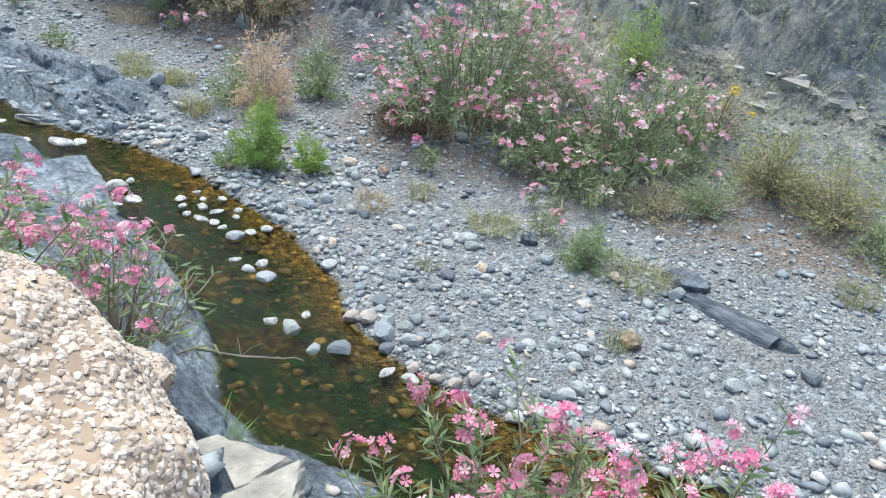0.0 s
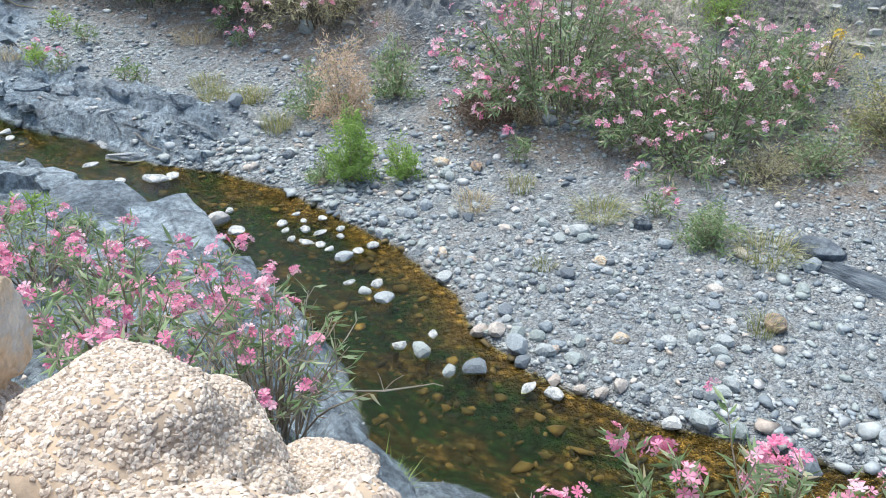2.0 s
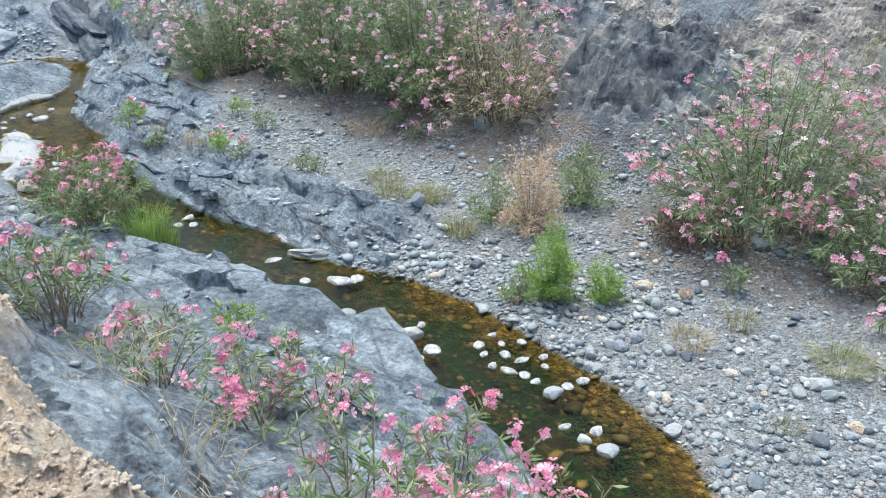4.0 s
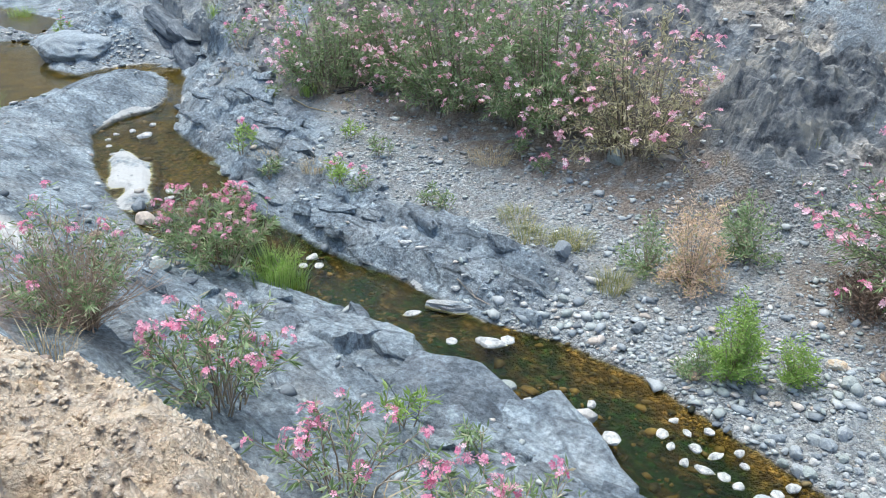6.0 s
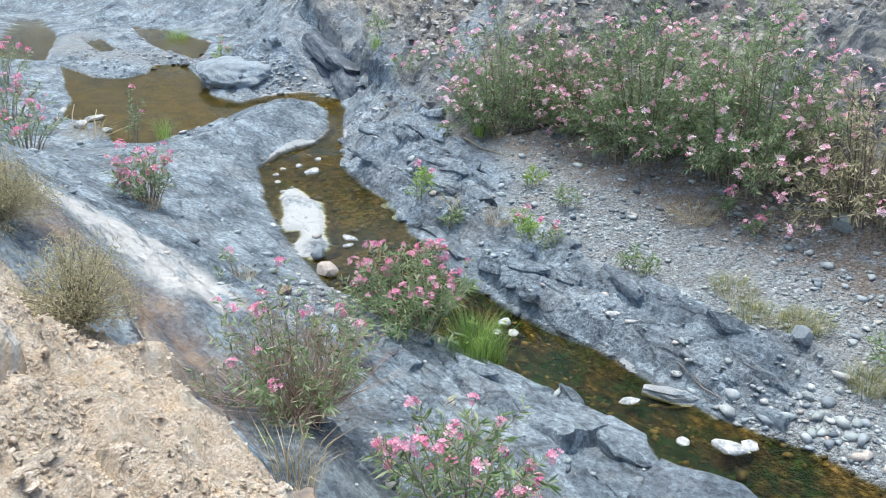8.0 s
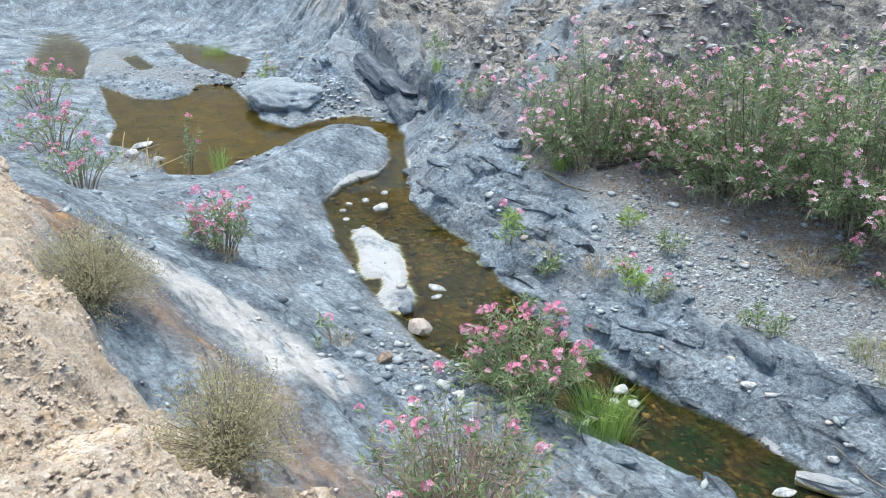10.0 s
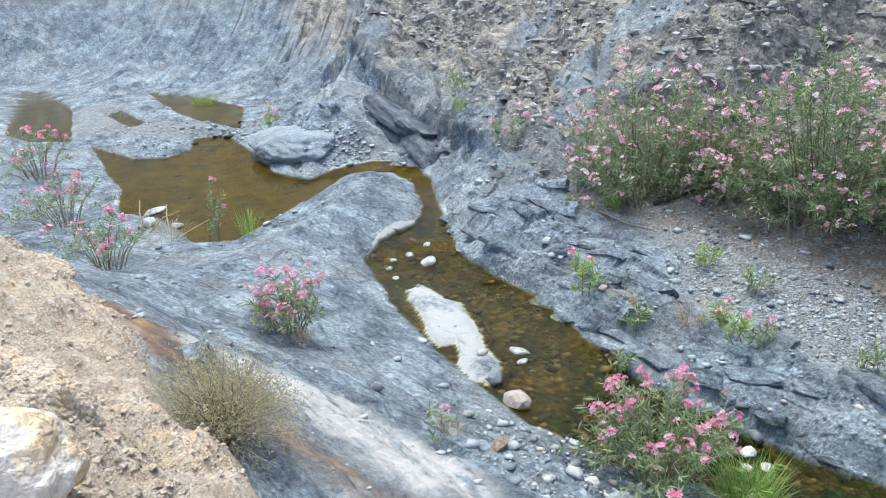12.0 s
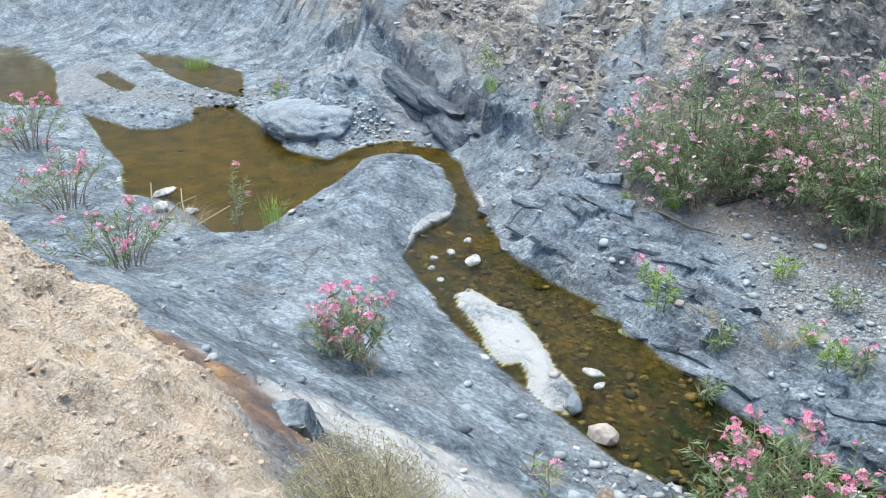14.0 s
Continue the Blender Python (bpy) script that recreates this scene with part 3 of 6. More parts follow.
def lay(x, y):
    """Run along the stream, side, distance to water (below 0 on it), and the level of the water."""
    near_d, s, side = to_line(x, y, MID)
    s = soft_run(x, y, near_d) + LEN[0]
    wet = to_shape(x, y, np.vstack([FAR, NEAR[::-1]]))
    for shape in (POND, UPPER_A, UPPER_B, PUDDLE):
        wet = np.minimum(wet, to_shape(x, y, shape))
    return s, side, wet, np.interp(s, LEVEL_RUN, LEVEL_Z)


def terrain(x, y):
    """Heights, and the share of each cover."""
    s, side, wet, level = lay(x, y)
    # shores wander a little
    wob = 0.10 * fbm(x * 2.3, y * 2.3, 5) + 0.05 * fbm(x * 8, y * 8, 6)
    wet = wet + wob
    d = np.maximum(wet, 0)
    zn, zf = table(NEAR_RUN, NEAR_OFF, NEAR_Z, s, d), table(FAR_RUN, FAR_OFF, FAR_Z, s, d)
    far = side > 0
    z = np.where(far, zf, zn)
    a, b = x * math.cos(STRIKE) + y * math.sin(STRIKE), -x * math.sin(STRIKE) + y * math.cos(STRIKE)
    # which rock or soil lies where
    edge = 0.9 * fbm(x * .9, y * .9, 11)
    far_rock = step(s, 9.6, 10.6) * (1 - step(s, 19.2, 20.5)) * (1 - step(d + edge, 1.0 + .25 * step(s, 13, 16), 1.5 + .7 * step(s, 13, 16)))
    lip, _, over = to_line(x, y, np.array([(-9.2, 14.9), (-9.75, 15.5), (-10.8, 16.2), (-12.2, 17.8), (-13.9, 20.2)]))
    top = np.where(over > 0, 1.0, 2.9)
    far_rock = np.maximum(far_rock, step(s + edge, 19.3, 20.3) * (1 - step(z + 0.9 * edge, top, top + .9)))
    near_rock = step(s + d * .3 + edge, 3.2, 3.8) * np.ones_like(x)
    rock = np.where(far, far_rock, near_rock)
    crag = far * step(fbm(x * .75, y * .75, 21) + .05 * step(s, 18, 21), .05, .14) * step(z, .9, 1.5)
    rock = np.maximum(rock, crag * .6)
    mound = np.zeros_like(x)
    wx, wy = x + 1.5 * fbm(x * .7, y * .7, 15), y + 1.5 * fbm(x * .7, y * .7, 18)
    for mx, my, mr, up in ((1.4, 9.9, 1.15, 1.1), (5.8, 9.0, 1.1, .8), (7.6, 7.9, 1.2, .9), (-.4, 12.3, 1.2, .6)):
        bump = np.exp(-(((wx - mx) ** 2 + (wy - my) ** 2) / mr ** 2) ** 1.5)
        z = z + up * bump
        mound = np.maximum(mound, step(bump + .5 * edge, .25, .5))
    rock = np.maximum(rock, mound)
    hill = far * (1 - rock) * step(z + edge * .6, .62, 1.15)
    crust_z = np.interp(s, [3, 8.3, 9.5, 12.0, 13.4, 14.4, 16], [2.05, 2.0, 1.72, 1.60, 2.0, 2.38, 2.45])
    cong = (~far) * step(z - crust_z + .45 * edge + .25 * fbm(x * 3, y * 3, 31), 0, .15) * step(s, -1, 1)
    ed, _, sd = to_line(x, y, np.array([(-2.6, 1.28), (-1.5, .86), (-1.03, .63), (-.75, .54), (-.3, .3), (.3, .0)]))
    bank = step(sd * ed + .14 * fbm(x * 4, y * 4, 38), -.04, .08) * step(x, -2.7, -2.3) * (1 - step(x, -.1, .4)) * (1 - step(ed, 1.2, 1.7)) * (~far)
    z = z + bank * np.maximum(0, 1.88 + .25 * np.minimum(ed, 1.2) - z)
    cong = np.maximum(cong, bank)
    gap = (1 - step(np.abs(s - 3.9) + .4 * edge, .35, .8)) * (1 - step(d, .8, 1.4)) * (~far)
    # bedded slate: saw-toothed ridges along the strike, broken into blocks by cross joints
    warp = 1.1 * fbm(a * .35, b * .7, 41)
    t1 = b * 1.35 + warp
    t2 = b * 4.2 + 1.6 * fbm(a * .8, b * 1.2, 43)
    saw = lambda t: (lambda f: np.where(f < .78, f / .78, (1 - f) / .22))(t - np.floor(t)) - .5
    m1 = .4 + 1.0 * vnoise(a * .5, b * .9, 45)
    wa, wb = a + .5 * fbm(a * 1.3, b * 1.3, 61), b + .35 * fbm(a * 1.1, b * 1.7, 62)
    row1, row2 = np.floor(wb * 2.3), np.floor(wb * 6.5)
    blocks = hash2(np.floor(wa * .9 + .37 * row1).astype(np.int64), row1.astype(np.int64), 63) - .5
    chips = hash2(np.floor(wa * 3.1 + .41 * row2).astype(np.int64), row2.astype(np.int64), 64) - .5
    ridges = .20 * m1 * saw(t1) + .07 * saw(t2) * (.4 + vnoise(a * 1.5, b * 2, 46)) + .10 * fbm(a * 1.1, b * 2.6, 47)
    ridges = ridges + .17 * blocks * step(vnoise(a * .6, b * .8, 65), .25, .6) + .06 * chips * step(vnoise(a * 1.1, b * 1.3, 66), .3, .6) + .05 * fbm(x * 6, y * 6, 48)
    # wide joint blocks, each a tilted plane of its own
    row3 = np.floor(wb * 1.15)
    col3 = np.floor(wa * .62 + .43 * row3)
    hz = lambda k: hash2(col3.astype(np.int64), row3.astype(np.int64), k) - .5
    facet = .13 * hz(82) + .30 * hz(83) * (wb * 1.15 - row3 - .5) + .22 * hz(84) * (wa * .62 + .43 * row3 - col3 - .5)
    slabby = (~far) * step(s, 5.2, 6.4) * (1 - step(s, 13.0, 14.2))
    # ledges that stand along the far shore, cut by gaps
    crest = far * step(s, 9.4, 10.4) * (1 - step(s, 19.0, 20.0)) * step(vnoise(a * .55, b * 0 + 3, 68), .18, .5)
    ledge = lambda at, wide, up: up * np.exp(-((d - at - .25 * fbm(a * .8, b * .3, 69)) / wide) ** 2)
    z = z + rock * crest * (ledge(.34, .20, .14) + ledge(1.0, .20, .14) + ledge(1.6, .2, .10)) * (.5 + .8 * vnoise(a * 1.1, b * .5, 70))
    shore = step(d, 0.0, .16)
    calm = (1 - .78 * step(s + .25 * d, 13.8, 15.6) * (~far)) * (1 - .72 * slabby)
    steep = 1 - .75 * far * step(z, 1.1, 1.9) * step(s, 17, 20)
    z = z + rock * facet * shore * (.9 * slabby + .55 * far * step(s, 9.4, 10.4) * (1 - step(s, 19.0, 20.0)))
    z = z + rock * ridges * (.3 + .7 * shore) * calm * steep * (1 - .6 * gap) * (1 - .7 * far * np.maximum(step(z, 1.1, 1.8), step(s, 19.6, 20.6)))
    slope = far * np.maximum(step(z, .9, 1.5), .8 * step(s, 19.6, 20.6) * step(d, .15, .6))
    z = z + mound * (.34 * np.abs(fbm(a * 2.2, b * 4.6, 39)) + .05 * chips) + np.maximum(hill, mound) * (.55 * fbm(x * .8, y * .8, 51) + .26 * fbm(x * 2.6, y * 2.6, 52, 5) + (.10 * chips + .12 * blocks) * (1 - .8 * slope))
    # beds that crop out across the slope as tilted ledges
    bed1 = z * 1.7 + a * .75 + 1.6 * fbm(x * .45, y * .45, 53)
    bed2 = z * 5.2 + a * 1.9 + 2.2 * fbm(x * .9, y * .9, 49)
    z = z + slope * (.22 * saw(bed1) * (.4 + vnoise(x * .8, y * .8, 50)) + .09 * saw(bed2) * (.3 + vnoise(x * 1.6, y * 1.6, 60)))
    flat = (1 - rock) * (1 - hill) * (1 - cong)
    z = z + flat * shore * (.07 * fbm(x * 1.1, y * 1.1, 54) + .03 * fbm(x * 4, y * 4, 55))
    z = z + cong * (.14 + .24 * fbm(x * 1.9, y * 1.9, 56, 5) + .42 * np.abs(fbm(x * 2.6, y * 2.6, 59)) + .30 * np.abs(fbm(x * 6.0, y * 6.0, 57)) + .16 * np.abs(fbm(x * 14, y * 14, 36, 2)))
    # the slate dome and tongue between pond and channel
    z = z + .30 * np.exp(-(((a + 17.9) / 1.1) ** 2 + ((b - 4.3) / .55) ** 2)) * step(d, 0, .3)
    z = z + .10 * np.exp(-(((x + 10.3) / .8) ** 2 + ((y - 12.9) / 1.1) ** 2)) * step(d, 0, .3)
    z = z + .34 * np.exp(-(((x + 13.0) / .85) ** 2 + ((y - 15.7) / .75) ** 2) ** 1.6) * step(d, 0, .25)
    bar = 1 - step(to_line(x, y, np.array([(-15.6, 17.4), (-17.2, 17.0), (-19.2, 17.4), (-21, 19.6)]))[0] + .5 * edge, .5, 1.0)
    z = z + bar * (level + .05 + .10 * step(d, 0, .3) + .05 * fbm(x * 2, y * 2, 23) - z) * step(d, 0, .1)
    rock = rock * (1 - .75 * bar)
    # rubble slope ends in a dark lip above the slate slab, overhang shade painted
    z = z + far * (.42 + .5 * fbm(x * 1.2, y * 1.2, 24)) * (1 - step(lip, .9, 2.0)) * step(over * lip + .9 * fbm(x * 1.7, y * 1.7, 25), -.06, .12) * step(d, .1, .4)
    z = np.maximum(z, level + np.minimum(d, .12) * .5)
    # the bed under water
    depth = np.clip(-wet * .35, 0, .16 + .10 * (s > 21)) + .04 * np.clip(-wet * 8, 0, 1) + .05 * fbm(x * 6, y * 6, 58)
    under = wet < 0
    z = np.where(under, level - np.maximum(depth, .01), z)
    isle = to_shape(x, y, ISLE) + .10 * fbm(x * 3.2, y * 3.2, 73) + .05 * fbm(x * 9, y * 9, 74)
    z = np.where(isle < .12, np.maximum(z, .37 + np.clip(-isle, -.12, .10) * .6 + .02 * fbm(x * 7, y * 7, 75)), z)
    bed = 1 - step(wet, -.02, .05)
    near_far = to_line(x, y, FAR)[0]
    shallow = (1 - step(near_far + .45 * fbm(x * 1.6, y * 1.6, 77), .05, .30 + .25 * (s < 3.5))) * (1 - .8 * step(s, 8.6, 10.0)) 
    bed = np.where(isle < .02, 0, bed)
    rock = np.where(isle < .1, 1, rock)
    # white mineral crust in broken patches along the rock shores
    share = np.where(far, step(s, 19.5, 20.5), .75 * step(s, 7.6, 8.2) * (1 - step(s, 11.5, 12.2)) + step(s, 17.8, 18.6)) * (.35 + .65 * step(vnoise(x * 1.7, y * 1.7, 72), .3, .6))
    broad = .02 + .11 * step(vnoise(x * 1.3 + 3, y * 1.3, 67), .55, .9)
    broad = broad + .22 * np.exp(-((x + 9.15) ** 2 + (y - 11.9) ** 2) / .3) + .2 * np.exp(-((x + 11.9) ** 2 + (y - 15.2) ** 2) / .5) + .12 * np.exp(-((x + 14.4) ** 2 + (y - 12.1) ** 2) / .4)
    crust = np.where(under, 0, share * (1 - step(d, broad * .4, broad)))
    crust = np.where(isle < .03, .40 + .62 * vnoise(x * 2.2, y * 2.2, 76), crust)
    crust = np.where(under & (isle > .03), 0, np.maximum(crust, .26 * bar))
    # mound also carries a strip along the lip, shading the overhang by colour
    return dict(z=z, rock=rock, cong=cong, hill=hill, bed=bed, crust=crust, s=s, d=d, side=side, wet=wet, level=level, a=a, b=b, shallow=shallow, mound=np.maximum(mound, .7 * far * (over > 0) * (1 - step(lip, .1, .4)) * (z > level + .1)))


def axis(lo, hi, cell, out_lo, out_hi):
    mid = list(np.arange(lo, hi + cell / 2, cell))
    w, down = cell, []
    v = lo
    while v > out_lo:
        w *= 1.22
        v -= w
        down.append(v)
    w, up, v = cell, [], mid[-1]
    while v < out_hi:
        w *= 1.22
        v += w
        up.append(v)
    return np.array(down[::-1] + mid + up)


def build_ground():
    gx, gy = axis(-22.5, 7.0, .041, -900, 900), axis(-2.0, 21.0, .041, -900, 900)
    X, Y = np.meshgrid(gx, gy)
    G = terrain(X.ravel(), Y.ravel())
    nx, ny = len(gx), len(gy)
    far_out = np.hypot(np.maximum(np.abs(X.ravel() + 6) - 14, 0), np.maximum(np.abs(Y.ravel() - 8) - 13, 0))
    z = G["z"] + step(far_out, 8, 300) * (25 + 40 * fbm(X.ravel() / 60, Y.ravel() / 60, 71))
    co = np.column_stack([X.ravel(), Y.ravel(), z])
    i = (np.arange(ny - 1)[:, None] * nx + np.arange(nx - 1)[None, :]).ravel()
    quads = np.column_stack([i, i + 1, i + nx + 1, i + nx])
    me = bpy.data.meshes.new("ground")
    me.vertices.add(len(co))
    me.vertices.foreach_set("co", co.ravel())
    me.loops.add(quads.size)
    me.loops.foreach_set("vertex_index", quads.ravel())
    me.polygons.add(len(quads))
    me.polygons.foreach_set("loop_start", np.arange(0, quads.size, 4))
    me.update(calc_edges=True)
    me.polygons.foreach_set("use_smooth", ((G["rock"] + G["hill"])[quads[:, 0]] < .5) | (G["cong"][quads[:, 0]] > .5))
    at = me.color_attributes.new("cover", "FLOAT_COLOR", "POINT")
    at.data.foreach_set("color", np.column_stack([G["rock"], G["cong"], G["crust"], np.ones(len(co))]).ravel())
    # veins of pale quartz and rust-stained beds in the bank slab
    x, y = co[:, 0], co[:, 1]
    wob = .25 * fbm(x * 2, y * 2, 81)
    vd, _, _ = to_line(x, y, np.array([(-8.2, 5.62), (-7.55, 5.72), (-7.0, 5.55), (-6.55, 5.3)]))
    vein = 1 - step(vd + wob, .30, .52)
    vd, _, _ = to_line(x, y, np.array([(-10.2, 15.35), (-11.3, 16.1), (-12.6, 17.3), (-13.8, 18.6)]))
    vein = np.maximum(vein, .35 * (1 - step(vd + .8 * wob, .10, .36)))
    rd, _, _ = to_line(x, y, np.array([(-9.7, 5.6), (-8.95, 5.25), (-8.2, 4.98)]))
    rust = (1 - step(rd + wob, .16, .36)) * .95
    rd, _, _ = to_line(x, y, np.array([(-7.95, 4.85), (-7.1, 4.62), (-6.4, 4.45), (-5.6, 4.0), (-4.9, 3.2)]))
    rust = np.maximum(rust, .55 * (1 - step(rd + wob, .1, .45)))
    ld, _, _ = to_line(x, y, np.array([(-6.2, 12.6), (-4.3, 12.4), (-3.0, 11.7), (-1.6, 10.9), (-.2, 10.1), (.4, 9.3)]))
    ld2, _, _ = to_line(x, y, np.array([(2.2, 7.2), (3.4, 6.7), (4.8, 6.0), (6.5, 5.0)]))
    litter = (1 - step(np.minimum(ld, ld2 + .2) + 1.3 * wob, .75, 1.5)) * (1 - G["rock"])
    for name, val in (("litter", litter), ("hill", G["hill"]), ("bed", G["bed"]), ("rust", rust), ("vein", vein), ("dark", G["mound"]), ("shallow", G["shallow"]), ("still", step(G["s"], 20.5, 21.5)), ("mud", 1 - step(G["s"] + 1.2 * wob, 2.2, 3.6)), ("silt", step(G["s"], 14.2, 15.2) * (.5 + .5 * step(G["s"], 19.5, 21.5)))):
        f = me.attributes.new(name, "FLOAT", "POINT")
        f.data.foreach_set("value", val.astype(np.float32))
    me.materials.append(MAT["ground"])
    me.validate()
    return tagged(new("ground", me), "grey gravel bar, blue slate bedrock and dry hillside of a stream valley", "ground", kind="structure")


ground = build_ground()


def height(x, y):
    return float(terrain(np.array([float(x)]), np.array([float(y)]))["z"][0])


def build_water(name, label, lo, hi, cell=.12):
    gx, gy = np.arange(-26, 9.01, cell), np.arange(-2, 22.5, cell)
    X, Y = np.meshgrid(gx, gy)
    s, side, wet, level = lay(X.ravel(), Y.ravel())
    nx = len(gx)
    ok = ((wet < .22) & (s >= lo) & (s <= hi)).reshape(X.shape)
    q = ok[:-1, :-1] & ok[1:, :-1] & ok[:-1, 1:] & ok[1:, 1:]
    j, i = np.nonzero(q)
    base = j * nx + i
    quads = np.column_stack([base, base + 1, base + nx + 1, base + nx])
    used, inv = np.unique(quads, return_inverse=True)
    co = np.column_stack([X.ravel(), Y.ravel(), level])[used]
    me = mesh_of(name, co, inv.reshape(-1, 4).tolist(), MAT["water"], True)
    ob = tagged(new(name, me), label, "water", kind="structure")
    ob.visible_shadow = False
    return ob


build_water("stream_water", "clear shallow brown-green stream water over algae", -6, 14.3)
build_water("pool_water", "clear amber pool of stream water in slate", 14.2, 21.6)
build_water("pond_water", "still olive-brown rock pond water", 21.5, 60, .15)

# ---- stones ----


def rock_mesh(name, seed, mat, flat=.6, detail=2, rough=.22, chip=.0, even=False):
    """A worn stone of about unit width, its base near 0."""
    rng = random.Random(seed)
    bm = bmesh.new()
    bmesh.ops.create_icosphere(bm, subdivisions=detail, radius=.5)
    sx, sy = (1, 1) if even else (rng.uniform(.85, 1.15), rng.uniform(.6, .95))
    off = Vector((rng.uniform(0, 99), rng.uniform(0, 99), rng.uniform(0, 99)))
    planes = [(Vector((rng.gauss(0, 1), rng.gauss(0, 1), rng.gauss(0, .6))).normalized(), rng.uniform(.30, .42)) for _ in range(int(chip))]
    for v in bm.verts:
        p = v.co.copy()
        k = 1 + rough * (noise.noise(p * 2.2 + off) + .5 * noise.noise(p * 5 + off) + (.3 * noise.noise(p * 11 + off) if detail > 2 else 0))
        p *= k
        for nrm, dist in planes:
            over = p.dot(nrm) - dist
            if over > 0:
                p -= nrm * over * .9
        v.co = (p.x * sx, p.y * sy, p.z * flat)
    me = bpy.data.meshes.new(name)
    bm.to_mesh(me)
    bm.free()
    me.materials.append(mat)
    me.polygons.foreach_set("use_smooth", [True] * len(me.polygons))
    return me


def pebbles_on(ob, count, lo, hi, seed, mat="pebble"):
    """Cemented pebbles standing proud of a boulder's skin, as one part of it."""
    rng = random.Random(seed)
    me, v, f = ob.data, [], []
    m = ob.matrix_world
    polys = [p for p in me.polygons if (m.to_3x3() @ p.normal).z > -.1 and (m.to_3x3() @ p.normal).y > -.75 * m.to_scale().x]
    weights = [p.area for p in polys]
    sc = m.to_scale().x
    ico = [Vector(c).normalized() for c in ((0, 1, 1.6), (0, -1, 1.6), (1, 1.6, 0), (-1, 1.6, 0), (1, -1.6, 0), (-1, -1.6, 0), (1.6, 0, 1), (-1.6, 0, 1))]
    tri = [(0, 1, 6), (0, 7, 1), (0, 6, 2), (0, 2, 3), (0, 3, 7), (1, 4, 6), (1, 5, 4), (1, 7, 5)]
    for p in rng.choices(polys, weights, k=count):
        q = me.vertices[p.vertices[0]].co.lerp(me.vertices[p.vertices[1]].co, rng.random()).lerp(me.vertices[p.vertices[2]].co, rng.random() * .66)
        r = rng.uniform(lo, hi) / sc
        rot = p.normal.to_track_quat("Z", "Y").to_matrix() @ Matrix.Rotation(rng.uniform(0, 6.28), 3, "Z")
        sx, sy = rng.uniform(.8, 1.3), rng.uniform(.6, 1)
        i = len(v)
        for c in ico:
            v.append(q + rot @ (Vector((c.x * sx, c.y * sy, c.z * .75 - .12)) * r * rng.uniform(.85, 1.15)))
        f += [tuple(i + k for k in t) for t in tri]
    return part("pebble_crust", mesh_of("pebble_crust", v, f, MAT[mat]), ob, "cream cemented pebbles")


def boulder(name, x, y, size, seed, mat, label, category="boulder", flat=.6, turn=0, sink=.25, tilt=(0, 0), detail=4, rough=.28, chip=6, z=None, group="", even=False):
    ob = new(name, rock_mesh(name, seed, mat, flat, detail, rough, chip, even))
    z = height(x, y) if z is None else z
    ob.matrix_world = pose(x, y, z + size * flat * (.5 - sink), tilt[0], tilt[1], turn) @ Matrix.Diagonal((size, size, size, 1))
    return tagged(ob, label, category, group)

# beige conglomerate on the near bank
CONG = "beige conglomerate boulder of cemented pebbles on the bank"
TAN = "smooth tan boulder with orange staining on the bank"
BANK = [
    (1.36, -1.74, 2.21, 1.3, 3, "conglomerate", CONG, .95, 20, 1),
    (.43, -.52, 2.46, .46, 4, "tan_rock", TAN, 1.0, 50, 9),
    (.85, -.62, 1.94, 1.0, 5, "conglomerate", CONG, .85, 80, 2),
    (.45, -.70, 2.12, .7, 19, "conglomerate", CONG, .75, 30, 2),
    (1.27, -.22, 1.62, .5, 21, "conglomerate", CONG, .7, 60, 3),
    (.40, -.28, 1.68, .95, 6, "conglomerate", CONG, .75, 10, 2),
    (-2.45, .42, 3.05, 1.0, 9, "conglomerate", CONG, .8, 15, 3),
    (-4.74, 1.55, 2.98, .86, 11, "tan_rock", "peach and grey-white boulder on the bank", .9, 30, 9),
    (-4.55, 1.55, 2.65, .9, 12, "conglomerate", CONG, .7, 0, 4),
    (-5.90, 2.50, 2.25, 1.0, 13, "conglomerate", CONG, .75, 50, 4),
    (-7.80, 3.02, 2.95, 1.15, 14, "conglomerate", CONG, .75, 20, 5),
    (-8.15, 3.72, 2.55, .8, 15, "conglomerate", CONG, .7, 70, 5),
    (-9.68, 5.15, 2.62, .8, 16, "conglomerate", CONG, .85, 35, 5),
    (-8.95, 4.30, 2.50, .9, 17, "conglomerate", CONG, .7, 110, 5),
    (-7.2, 2.6, 3.22, .62, 18, "tan_rock", TAN, .75, 10, 9),
]
for x, y, z, size, seed, mat, label, flat, turn, chip in BANK:
    rock = boulder("boulder", x, y, size, seed, MAT["cement" if mat == "conglomerate" and x > -1.2 else mat], label, flat=flat, turn=turn, sink=.5, z=z, chip=chip if x > -1.2 else 9, rough=.25 if x < -1.2 else .3 if mat == "tan_rock" else .22, detail=5, group="boulders along the bank top", even=seed == 3)
    if mat == "conglomerate" and x > -1.2:
        pebbles_on(rock, int(12500 * size * size), .005, .0125, seed)
    elif mat == "conglomerate":
        pebbles_on(rock, int(1500 * size * size), .007, .02, seed, "conglomerate")


